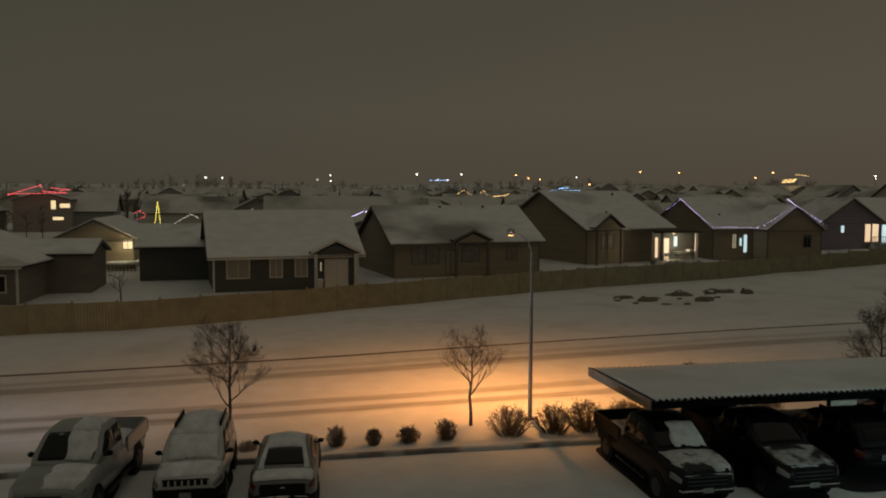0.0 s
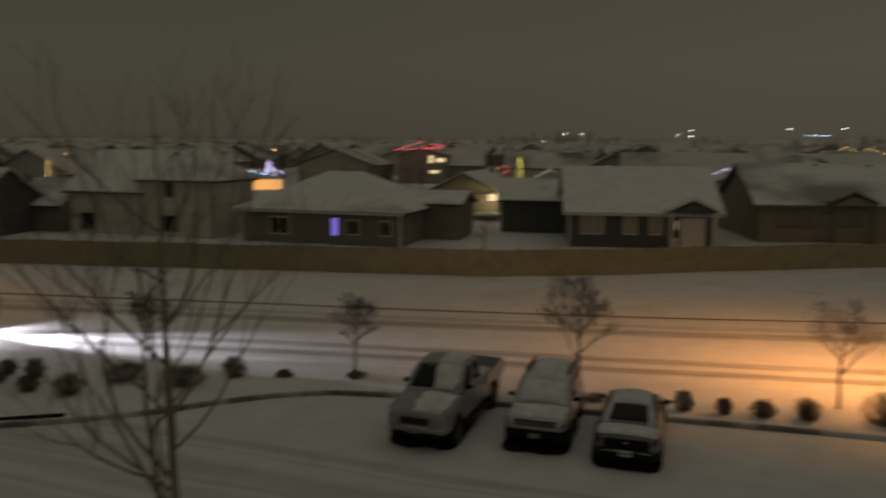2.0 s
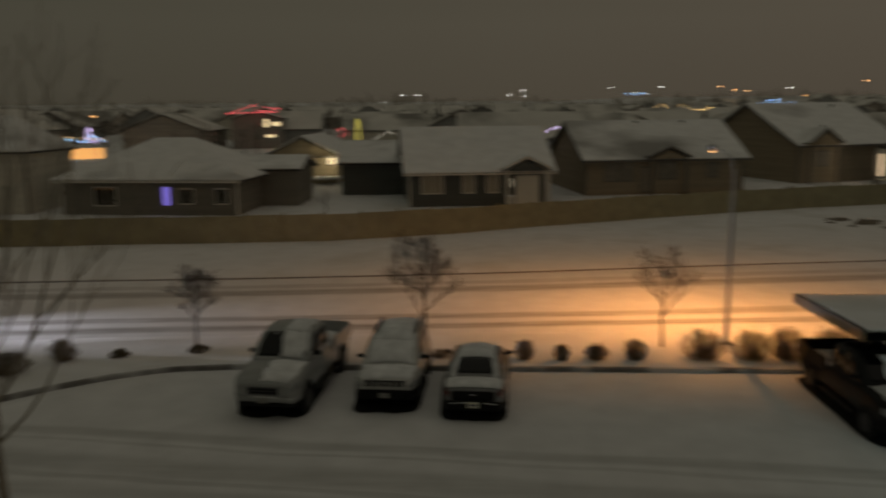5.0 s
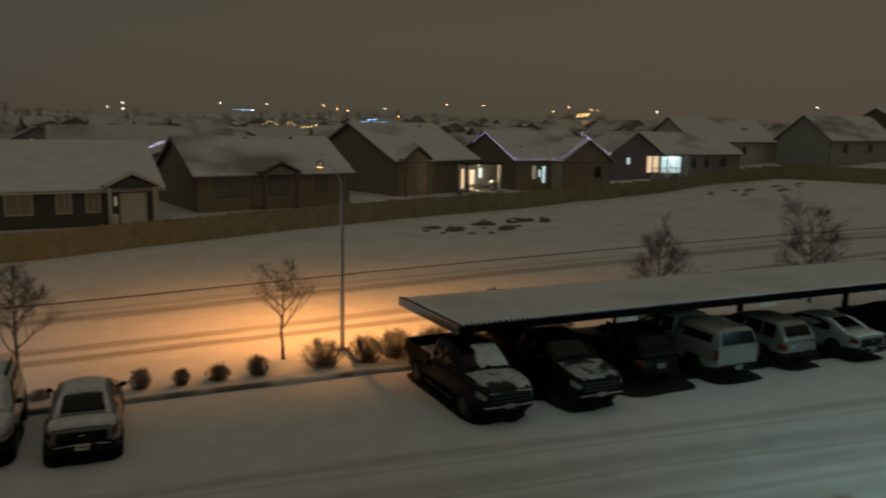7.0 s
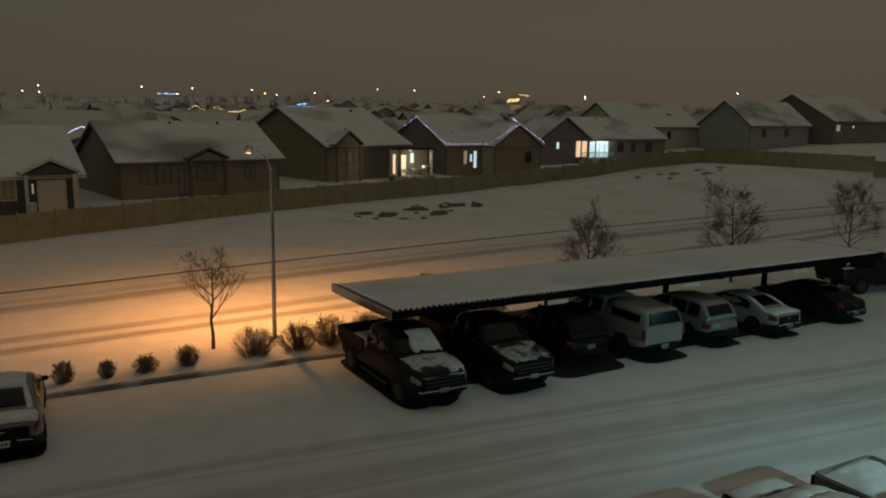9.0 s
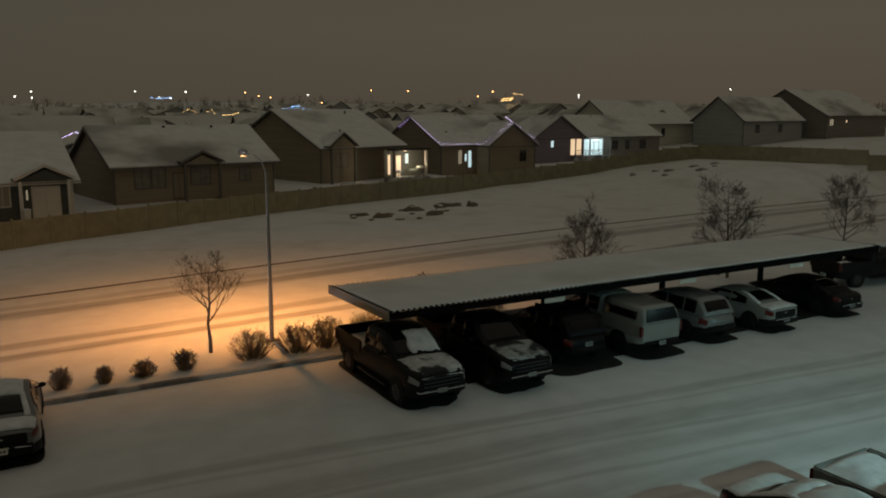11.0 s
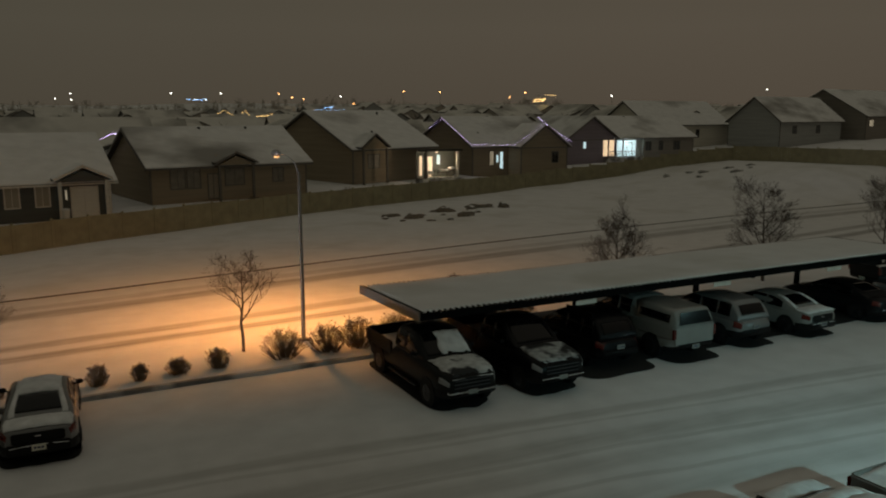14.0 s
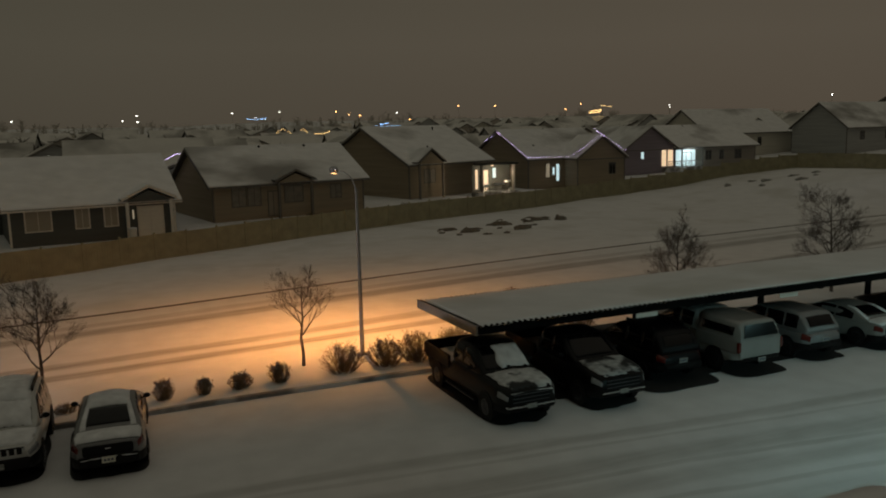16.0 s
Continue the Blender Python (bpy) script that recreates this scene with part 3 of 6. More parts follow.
class Shell:
    """Body surface of a vehicle: half width, underside and top line along its length, with rounded ends."""

    def __init__(self, length, width, low, top, plan_round=0.55):
        self.L, self.width, self.low, self.top, self.r = length, width, low, top, plan_round

    def at(self, x):
        w, lo, hi = curve(self.width, x), curve(self.low, x), curve(self.top, x, 0.10)
        e = min(x, self.L - x)
        if e < self.r:
            q = 1 - max(e, 0) / self.r
            w *= (1 - 0.20 * q ** 2.6)
        if e < 0.16:
            q = 1 - max(e, 0) / 0.16
            hi -= 0.05 * q * q
            lo += 0.05 * q * q
        return w, lo, hi

    def point(self, x, f, side=1, out=0.0):
        w, lo, hi = self.at(x)
        return (x, side * (w * side_width(f) + out), lo + (hi - lo) * f)

    def ring(self, x):
        w, lo, hi = self.at(x)
        return [(x, 0, lo)] + [(x, w * k, lo + (hi - lo) * f) for f, k in SIDE] + [(x, w * 0.4, hi + 0.018), (x, 0, hi + 0.024)]

    def xs(self, n=34):
        return [self.L * (0.5 - 0.5 * math.cos(math.pi * (0.03 + 0.94 * i / n))) for i in range(n + 1)]

    def patch(self, x0, x1, f0, f1, side, out=0.008, nx=8, nf=4, thick=0.02):
        """A piece of trim that follows the flank."""
        bm = bmesh.new()
        grid, back = [], []
        for i in range(nx + 1):
            for j in range(nf + 1):
                x, f = x0 + (x1 - x0) * i / nx, f0 + (f1 - f0) * j / nf
                grid.append(bm.verts.new(self.point(x, f, side, out)))
                back.append(bm.verts.new(self.point(x, f, side, out - thick)))
        k = nf + 1
        for i in range(nx):
            for j in range(nf):
                q = (i * k + j, (i + 1) * k + j, (i + 1) * k + j + 1, i * k + j + 1)
                bm.faces.new([grid[a] for a in q])
        for i in range(nx):
            for j in (0, nf):
                a, b = i * k + j, (i + 1) * k + j
                bm.faces.new((grid[a], grid[b], back[b], back[a]))
        for j in range(nf):
            for i in (0, nx):
                a, b = i * k + j, i * k + j + 1
                bm.faces.new((grid[a], grid[b], back[b], back[a]))
        return bm

    def band(self, x0, x1, f0, f1, out=0.02, n=10):
        """A bumper: the shell between two heights, a little proud, wrapping an end."""
        rings = []
        for i in range(n + 1):
            x = x0 + (x1 - x0) * i / n
            w, lo, hi = self.at(min(max(x, 0.01), self.L - 0.01))
            z0, z1 = lo + (hi - lo) * f0, lo + (hi - lo) * f1
            a = w * side_width((f0 + f1) / 2) + out
            rings.append([(x, 0, z0), (x, a * 0.9, z0), (x, a, z0 + 0.05), (x, a, z1 - 0.04), (x, a * 0.96, z1), (x, 0, z1)])
        return skin(rings)


def strip(profile, y0, y1, th, seed, ny=13, ragged=0.10, step=0.10, sag=0.035):
    """A layer lying along a lengthwise profile of (x, z, half width), between two fractions of the width."""
    bm = bmesh.new()
    fine = []
    for (xa, za, wa), (xb, zb, wb) in zip(profile, profile[1:]):
        n = max(1, int(math.hypot(xb - xa, zb - za) / step))
        for q in range(n):
            fine.append((xa + (xb - xa) * q / n, za + (zb - za) * q / n, wa + (wb - wa) * q / n))
    fine.append(profile[-1])
    n = len(fine) - 1
    top, low = [], []
    for i, (x, z, w) in enumerate(fine):
        xa, za, _ = fine[max(i - 1, 0)]
        xb, zb, _ = fine[min(i + 1, n)]
        d = Vector((xb - xa, 0, zb - za)).normalized()
        nr = Vector((-d.z, 0, d.x))
        if nr.z < 0:
            nr = -nr
        for j in range(ny + 1):
            f = y0 + (y1 - y0) * j / ny
            if j in (0, ny):
                f += ragged * noise.noise((x * 3, j * 2.0, seed))
            f = min(max(f, -0.97), 0.97)
            rim = i in (0, n) or j in (0, ny)
            t = max(0.003, th * (0.06 + 0.94 * step01(min(j, ny - j) / ny * 4.5) * step01((min(i, n - i) + 0.3) / 2.6)) + (0 if rim else 1) * th * (0.45 * noise.noise((x * 1.6, f * 1.8, seed)) + 0.18 * noise.noise((x * 6, f * 6, seed))))
            end = 0.6 * ragged * noise.noise((f * 4, seed, 1)) if i in (0, n) else 0
            base = Vector((x + end, f * w, z - sag * f * f))
            top.append(bm.verts.new(base + nr * (t + 0.010)))
            low.append(bm.verts.new(base + nr * 0.002))
    k = ny + 1
    for i in range(n):
        for j in range(ny):
            q = (i * k + j, (i + 1) * k + j, (i + 1) * k + j + 1, i * k + j + 1)
            bm.faces.new([top[a] for a in q])
            bm.faces.new([low[a] for a in q[::-1]])
    for i in range(n):
        for j in (0, ny):
            a, b = i * k + j, (i + 1) * k + j
            bm.faces.new((top[a], top[b], low[b], low[a]))
    for j in range(ny):
        for i in (0, n):
            a, b = i * k + j, i * k + j + 1
            bm.faces.new((top[a], top[b], low[b], low[a]))
    return bm


def wheel(parent, x, y, r, w, side):
    bm = bmesh.new()
    tube(bm, [(x, y - w / 2, r), (x, y - w / 2 + 0.03, r), (x, y + w / 2 - 0.03, r), (x, y + w / 2, r)], [r - 0.03, r, r, r - 0.03], 28)
    t = part("wheel", bm, TYRE, parent, "black tyre")
    o = y + side * (w / 2)
    bm = bmesh.new()
    disc_y(bm, x, o - side * 0.01, o + side * 0.012, r, r * 0.62, 24)
    for k in range(6):
        a = k * math.pi / 3
        dx, dz = math.cos(a), math.sin(a)
        plate(bm, [(x + dx * 0.05 - dz * 0.03, o + side * 0.012, r + dz * 0.05 + dx * 0.03), (x + dx * 0.05 + dz * 0.03, o + side * 0.012, r + dz * 0.05 - dx * 0.03),
                   (x + dx * r * 0.58 + dz * 0.025, o + side * 0.012, r + dz * r * 0.58 - dx * 0.025), (x + dx * r * 0.58 - dz * 0.025, o + side * 0.012, r + dz * r * 0.58 + dx * 0.025)], (0, side, 0), 0.014)
    part("rim", bm, RIM, t, "alloy rim")


class Cabin:
    """Greenhouse: roof line, belt line and the two half widths along the length."""

    def __init__(self, x0, x1, line, belt, wb, wt):
        self.x0, self.x1, self.line, self.belt, self.wb, self.wt = x0, x1, line, belt, wb, wt

    def top(self, x):
        return curve(self.line, x, 0.09)

    def half(self, x, f):
        """Half width at fraction f of the glass height."""
        full = max(z for _, z in self.line) - self.belt
        g = (self.top(x) - self.belt) * f / full
        return self.wb + (self.wt - self.wb) * (0.55 * g + 0.45 * g * g)

    def ring(self, x):
        t, b = self.top(x), self.belt
        h = t - b
        e = min(x - self.x0, self.x1 - x)
        tuck = 1 - 0.10 * max(0, 1 - e / 0.5) ** 2
        return [(x, 0, b - 0.06), (x, self.wb * tuck, b - 0.06)] + [(x, self.half(x, f) * tuck, b + h * f) for f in (0.0, 0.3, 0.6, 0.85)] + [(x, self.half(x, 0.96) * 0.96 * tuck, b + h * 0.96), (x, self.half(x, 1) * 0.82 * tuck, t), (x, self.half(x, 1) * 0.4 * tuck, t + 0.02 * min(1, h * 2)), (x, 0, t + 0.026 * min(1, h * 2))]

    def skin(self, n=26):
        return skin([self.ring(self.x0 + (self.x1 - self.x0) * i / n) for i in range(n + 1)])

    def profile(self, xa, xb, grow=0.0, n=8):
        out = []
        for i in range(n + 1):
            x = xa + (xb - xa) * i / n
            e = min(x - self.x0, self.x1 - x)
            tuck = 1 - 0.10 * max(0, 1 - e / 0.5) ** 2
            out.append((x, self.top(x) + 0.022 + grow, self.half(x, 1) * 0.90 * tuck))
        return out

    def side_glass(self, xa, xb, side, f0=0.10, f1=0.82, n=8):
        """Side glass: its upper edge drops where the roof line falls away."""
        bm = bmesh.new()
        full = max(z for _, z in self.line)
        lo, hi = [], []
        for i in range(n + 1):
            x = xa + (xb - xa) * i / n
            zt = min(self.belt + (full - self.belt) * f1, self.top(x) - 0.07)
            zb = self.belt + (full - self.belt) * f0
            zt = max(zt, zb + 0.01)
            for row, z in ((lo, zb), (hi, zt)):
                f = (z - self.belt) / max(self.top(x) - self.belt, 0.05)
                row.append((bm.verts.new((x, side * (self.half(x, min(f, 1)) + 0.010), z)), bm.verts.new((x, side * (self.half(x, min(f, 1)) - 0.01), z))))
        for i in range(n):
            bm.faces.new((lo[i][0], lo[i + 1][0], hi[i + 1][0], hi[i][0]))
            bm.faces.new((lo[i][0], lo[i][1], lo[i + 1][1], lo[i + 1][0]))
            bm.faces.new((hi[i][0], hi[i + 1][0], hi[i + 1][1], hi[i][1]))
        for i in (0, n):
            bm.faces.new((lo[i][0], hi[i][0], hi[i][1], lo[i][1]))
        return bm


def vehicle(name, kind, m, paint, label, category, snow=1.0, bare_side=0, lit=False, group="", roof_snow=True, screen=False, thin=False, heaped=False):
    """Nose along +x, wheels on z = 0, rear bumper at x = 0."""
    v = empty(name, m, label, category, group)
    P = PAINT[paint]
    big = kind in ("pickup", "topper")
    if big:
        L, hw, wr, belt, roof, low = 5.75, 0.99, 0.40, 1.27, 1.93, 0.46
        shell = Shell(L, [(0, 0.97), (0.5, 0.98), (5.0, 0.98), (5.75, 0.95)], [(0, 0.55), (0.6, low), (5.0, low), (5.75, 0.50)], [(0, 0.9), (2.08, 0.9), (2.14, 1.27), (4.2, 1.27), (4.5, 1.26), (5.3, 1.19), (5.6, 1.12), (5.75, 1.02)])
        cabin = Cabin(2.12, 4.42, [(2.12, belt + 0.03), (2.20, roof - 0.25), (2.32, roof - 0.03), (2.7, roof), (3.25, roof), (3.5, roof - 0.05), (4.42, belt - 0.02)], belt, 0.91, 0.74)
        axles = (1.15, 4.75)
        glass = (3.55, 4.28)
        rear_glass = (2.145, 2.24)
        spans = [(2.40, 3.02), (3.10, 3.98)]
        hood_x = [4.38, 4.7, 5.1, 5.45, 5.66]
    elif kind == "suv":
        L, hw, wr, belt, roof, low = 4.65, 0.94, 0.37, 1.08, 1.73, 0.40
        shell = Shell(L, [(0, 0.90), (0.6, 0.93), (3.9, 0.93), (4.65, 0.89)], [(0, 0.48), (0.6, low), (4.0, low), (4.65, 0.46)], [(0, 0.98), (0.3, 1.09), (3.3, 1.09), (3.9, 1.07), (4.4, 1.03), (4.65, 0.94)])
        cabin = Cabin(0.10, 3.55, [(0.10, belt), (0.26, 1.40), (0.52, roof - 0.06), (1.0, roof), (2.1, roof), (2.5, roof - 0.05), (2.75, roof - 0.16), (3.55, belt - 0.02)], belt, 0.87, 0.70)
        axles = (0.92, 3.68)
        glass = (2.68, 3.42)
        rear_glass = (0.16, 0.40)
        spans = [(0.52, 1.10), (1.18, 1.98), (2.06, 3.05)]
        hood_x = [3.52, 3.8, 4.1, 4.35, 4.5]
    else:
        L, hw, wr, belt, roof, low = 4.9, 0.925, 0.34, 0.95, 1.45, 0.30
        shell = Shell(L, [(0, 0.88), (0.7, 0.91), (4.1, 0.92), (4.9, 0.86)], [(0, 0.38), (0.7, low), (4.2, low), (4.9, 0.36)], [(0, 0.95), (0.2, 1.02), (0.8, 1.0), (1.3, 0.96), (3.7, 0.95), (4.3, 0.86), (4.7, 0.74), (4.9, 0.62)])
        cabin = Cabin(0.45, 3.85, [(0.45, belt + 0.02), (0.9, 1.15), (1.4, 1.34), (1.9, roof - 0.02), (2.3, roof), (2.7, roof - 0.02), (3.0, roof - 0.12), (3.85, belt - 0.03)], belt, 0.85, 0.62)
        axles = (0.98, 3.9)
        glass = (2.98, 3.70)
        rear_glass = (0.86, 1.55)
        spans = [(1.25, 2.02), (2.10, 3.30)]
        hood_x = [3.82, 4.1, 4.4, 4.62]
    part("body", skin([shell.ring(x) for x in shell.xs()]), P, v, smooth=True)
    part("cabin", cabin.skin(), P, v, smooth=True)
    part("windscreen", strip(cabin.profile(glass[0], glass[1], -0.012), -0.93, 0.93, 0.004, 1, ragged=0.0, sag=0.03), TINT, v, "dark windscreen", True)
    part("rear_window", strip(cabin.profile(rear_glass[0], rear_glass[1], -0.004), -0.86 if kind != "sedan" else -0.78, 0.86 if kind != "sedan" else 0.78, 0.006, 1, ragged=0.0, sag=0.02, step=0.06), TINT, v, "dark rear window", True)
    tail_f = {"suv": (0.55, 0.98), "sedan": (0.60, 0.88)}
    for side in (1, -1):
        for a, b in spans:
            part("side_window", cabin.side_glass(a, b, side), TINT, v, "dark side glass", True)
            part("door_handle", shell.patch(a + 0.06, a + 0.22, 0.80, 0.84, side, 0.025, 3, 1), PLASTIC if paint in ("black", "dark", "grey") else P, v)
        x_m = spans[-1][1] - 0.12
        bm = bmesh.new()
        yo = cabin.wb + 0.12
        bmesh.ops.create_icosphere(bm, subdivisions=2, radius=1, matrix=Matrix.Translation((x_m, side * yo, belt + 0.11)) @ Matrix.Diagonal((0.055, 0.10, 0.075, 1)))
        tube(bm, [(x_m, side * (cabin.wb - 0.04), belt + 0.05), (x_m, side * yo, belt + 0.09)], [0.025, 0.03], 6)
        part("wing_mirror", bm, PLASTIC, v, "black wing mirror", True)
        for ax in axles:
            bm = bmesh.new()
            disc_y(bm, ax, side * (hw - 0.22), side * (hw + 0.004), wr + 0.02, wr + 0.07, 28)
            part("wheel_arch", bm, PLASTIC, v, "black wheel arch")
            wheel(v, ax, side * (hw - 0.11), wr, 0.24, side)
        hf = (0.62, 0.86) if big else ((0.62, 0.88) if kind == "suv" else (0.60, 0.86))
        part("headlight", shell.patch(L - (0.34 if big else 0.42), L - 0.012, hf[0], hf[1], side, 0.010), G_HEAD if lit else LENS, v, "clear headlight", True)
        if big:
            part("tail_light", boxed(-0.015, 0.10, min(side * 0.86, side * 0.99), max(side * 0.86, side * 0.99), 0.88, 1.24, 0.02), G_TAIL if lit else RED_LENS, v, "red tail light")
        else:
            part("tail_light", shell.patch(0.012, 0.30, *tail_f[kind], side, 0.010), G_TAIL if lit else RED_LENS, v, "red tail light", True)
    fw, flo, fhi = shell.at(L - 0.03)
    dusted = paint == "frosted"
    if dusted:
        g0, g1, gw = 0.74, 0.97, 0.46
    elif big:
        g0, g1, gw = 0.70, 1.03, 0.62
    elif kind == "suv":
        g0, g1, gw = 0.80, 0.98, 0.62
    else:
        g0, g1, gw = 0.44, 0.56, 0.5
    gr = part("grille", boxed(L - 0.10, L + 0.005, -gw, gw, g0, g1, 0.02), PLASTIC, v, "black grille")
    if kind == "suv":
        for i in range(8):
            y = -gw * 0.96 + gw * 1.92 * i / 7
            part("grille_bar", boxed(L + 0.004, L + 0.02, y - 0.024, y + 0.024, g0 + 0.01, g1 - 0.01, 0.006), P, gr)
    else:
        for i in range(3):
            z = g0 + (g1 - g0) * (i + 0.5) / 3
            part("grille_bar", boxed(L + 0.004, L + 0.022, -gw * 0.96, gw * 0.96, z - 0.016, z + 0.016, 0.006), RIM, gr)
    if dusted:
        part("front_bumper", shell.band(L - 0.5, L + 0.05, 0.10, 0.34), P, v, "front bumper dusted with snow", True)
        part("skirt", shell.band(L - 0.7, L + 0.01, -0.16, 0.09), PLASTIC, v, "black lower skirt", True)
        part("snow_on_bumper", strip([(L - 0.06, 0.70, 0.86), (L + 0.03, 0.69, 0.84)], -0.95, 0.95, 0.03, 5.0, ragged=0.1), CAR_SNOW, v, "snow lying on the bumper", True)
    else:
        part("front_bumper", shell.band(L - 0.62, L + 0.05, -0.10, 0.36 if big else (0.56 if kind == "suv" else 0.40)), PLASTIC, v, "black front bumper", True)
    # Rear bumper and sill are black also to carry shade low down.
    part("rear_bumper", shell.band(-0.06, 0.55, -0.12, 0.40 if not big else 0.30), PLASTIC, v, "black rear bumper, also carrying shade low on the body", True)
    part("sill", shell.band(0.5, L - 0.6, -0.10, 0.13, 0.006), PLASTIC, v, "black sill band that also stands in for underside shade", True)
    if thin == "half":
        part("snow_on_bumper", strip([(L - 0.05, 0.665, 0.90), (L + 0.05, 0.65, 0.86)], -0.9, 0.95, 0.03, 7.0, ragged=0.2), HALF_SNOW, v, "snow streaks on the bumper", True)
        part("snow_on_grille", strip([(L - 0.12, 1.045, 0.80), (L + 0.01, 1.03, 0.78)], -0.9, 0.9, 0.03, 8.0, ragged=0.2), HALF_SNOW, v, "snow along the top of the grille", True)
    if big and not dusted:
        part("bumper_trim", boxed(L + 0.03, L + 0.062, -0.78, 0.78, 0.60, 0.64, 0.01), CHROME, v, "thin bright bumper strip")
    pz = 0.58 if big else (0.78 if kind == "suv" else 0.53)
    px = -0.075 if pz < 0.62 else -0.02
    # Under the carport the rear plate is darkened to carry the shade.
    pl = part("number_plate", boxed(px - 0.012, px + 0.02, -0.16, 0.16, pz - 0.08, pz + 0.08, 0.004), SNOWY_DIM_PLATE if "carport" in group else PLATE, v, "number plate")
    for k in (-0.085, 0.0, 0.085):
        part("mark", boxed(px - 0.015, px - 0.0125, k - 0.03, k + 0.03, pz - 0.03, pz + 0.03), PLATE_INK, pl)
    part("front_plate", boxed(L + 0.045, L + 0.07, -0.15, 0.15, flo + 0.02, flo + 0.16, 0.003), SNOWY_DIM_PLATE, v, "number plate dulled by snow")
    if kind == "sedan":
        part("trunk_panel", boxed(-0.012, 0.03, -0.60, 0.60, 0.63, 0.90, 0.03), PLASTIC, v, "black panel between the tail lights")
        part("snow_on_bumper", strip([(-0.075, 0.585, 0.70), (0.0, 0.60, 0.72)], -0.95, 0.95, 0.025, 3.0, ragged=0.1), CAR_SNOW, v, "thin line of snow on the bumper", True)
        part("badge", boxed(-0.02, -0.008, -0.07, 0.07, 0.79, 0.82, 0.004), CHROME, v, "small chrome badge")
    if big:
        for side in (1, -1):
            part("bed_side", boxed(0.04, 2.12, min(side * 0.90, side * 0.985), max(side * 0.90, side * 0.985), 0.84, 1.31, 0.035), P, v)
            part("running_board", boxed(2.0, 4.1, min(side * 0.95, side * 1.07), max(side * 0.95, side * 1.07), 0.39, 0.44, 0.012), RIM, v)
        part("tailgate", boxed(0.0, 0.07, -0.90, 0.90, 0.66, 1.31, 0.025), P, v)
        if kind == "topper":
            can = Cabin(0.02, 2.10, [(0.02, 1.33), (0.08, 1.72), (0.22, 1.86), (2.10, 1.90)], 1.29, 0.93, 0.78)
            cn = part("canopy", can.skin(), P, v, "off-white bed canopy", True)
            part("canopy_window", plate(bmesh.new(), [(0.01, -0.76, 1.37), (0.01, 0.76, 1.37), (0.12, 0.64, 1.78), (0.12, -0.64, 1.78)], (-1, 0, 0.2), 0.04), TINT, cn, "dark rear glass")
            for side in (1, -1):
                part("canopy_window", can.side_glass(0.35, 1.9, side, 0.2, 0.66), TINT, cn, "dark side glass", True)
    if kind == "suv" and roof_snow:
        for side in (1, -1):
            part("roof_rail", boxed(0.75, 2.25, side * 0.64 - 0.025, side * 0.64 + 0.025, roof - 0.04, roof + 0.125, 0.015), PLASTIC, v, "black roof rail")
    # snow
    CS = {True: THIN_SNOW, "half": HALF_SNOW, False: CAR_SNOW}[thin]
    if snow:
        sd = m.translation.x * 0.7
        if roof_snow:
            part("snow_on_roof", strip(cabin.profile(rear_glass[1] + 0.04, glass[0] + 0.02, 0.0), -0.15 if bare_side > 0 else -0.97, 0.97, 0.055 * snow, sd, ragged=0.25 if bare_side else 0.1), CAR_SNOW, v, "snow on the roof", True)
        if roof_snow or screen:
            y0, y1 = (-0.97, 0.97) if not bare_side else ((-0.25 if screen else -0.05, 0.97) if bare_side > 0 else (-0.97, 0.05))
            part("snow_on_windscreen", strip(cabin.profile(glass[0] - 0.02, glass[1] + 0.02, 0.004), y0, y1, 0.03 * snow, sd + 2, ragged=0.22), CAR_SNOW, v, "snow sticking to the windscreen", True)
        y0, y1 = (-0.95, 0.95) if not bare_side else ((-0.85 if thin else -0.15, 1.0) if bare_side > 0 else (-0.95, 0.62))
        hood = [(x, shell.at(x)[2] + 0.022, shell.at(x)[0] * 0.92) for x in hood_x]
        part("snow_on_bonnet", strip(hood, y0, y1, 0.04 * snow, sd + 4, ragged=0.2), CS, v, "snow on the bonnet", True)
        if kind == "pickup":
            bed = 1.21 if heaped else 0.93
            part("snow_in_bed", strip([(0.03 if heaped else 0.1, bed, 0.96 if heaped else 0.88), (2.1, bed, 0.96 if heaped else 0.88)], -0.98, 0.98, 0.15 if heaped else 0.10 * snow, sd + 6), CAR_SNOW, v, "snow lying in the truck bed", True)
        if kind == "topper":
            part("snow_on_canopy", strip([(0.25, 1.875, 0.74), (2.08, 1.905, 0.74)], -0.95, 0.95, 0.05 * snow, sd + 6), CAR_SNOW, v, "snow on the canopy", True)
        if kind == "sedan":
            part("snow_on_boot", strip([(0.06, 1.0, 0.80), (0.25, 1.045, 0.84), (0.5, 1.04, 0.84), (0.7, 1.08, 0.78)], -0.95, 0.95, 0.045 * snow, sd + 8), CAR_SNOW, v, "snow on the boot lid", True)
            if heaped:
                part("snow_on_rear_window", strip(cabin.profile(1.02, 1.62, 0.0), -0.97, 0.97, 0.07, sd + 11, ragged=0.1), CAR_SNOW, v, "snow sliding down the rear window", True)
            for side in (1, -1):
                part("snow_on_pillar", strip(cabin.profile(0.72, 1.72, 0.0), side * 0.76, side * 1.0, 0.045, sd + 9, 3, 0.02), CAR_SNOW, v, "snow beside the rear window", True)
    return v


def nose_in(x, y):
    """Stall pose with the rear bumper at (x, y), nose away from the building."""
    return pose(x, y, 0, 0, 0, 90)


def facing(x, y, length, turn=0.0):
    """Stall pose with the front bumper at (x, y), nose towards the building."""
    return pose(x, y, 0, 0, 0, -90 + turn) @ pose(-length, 0, 0)


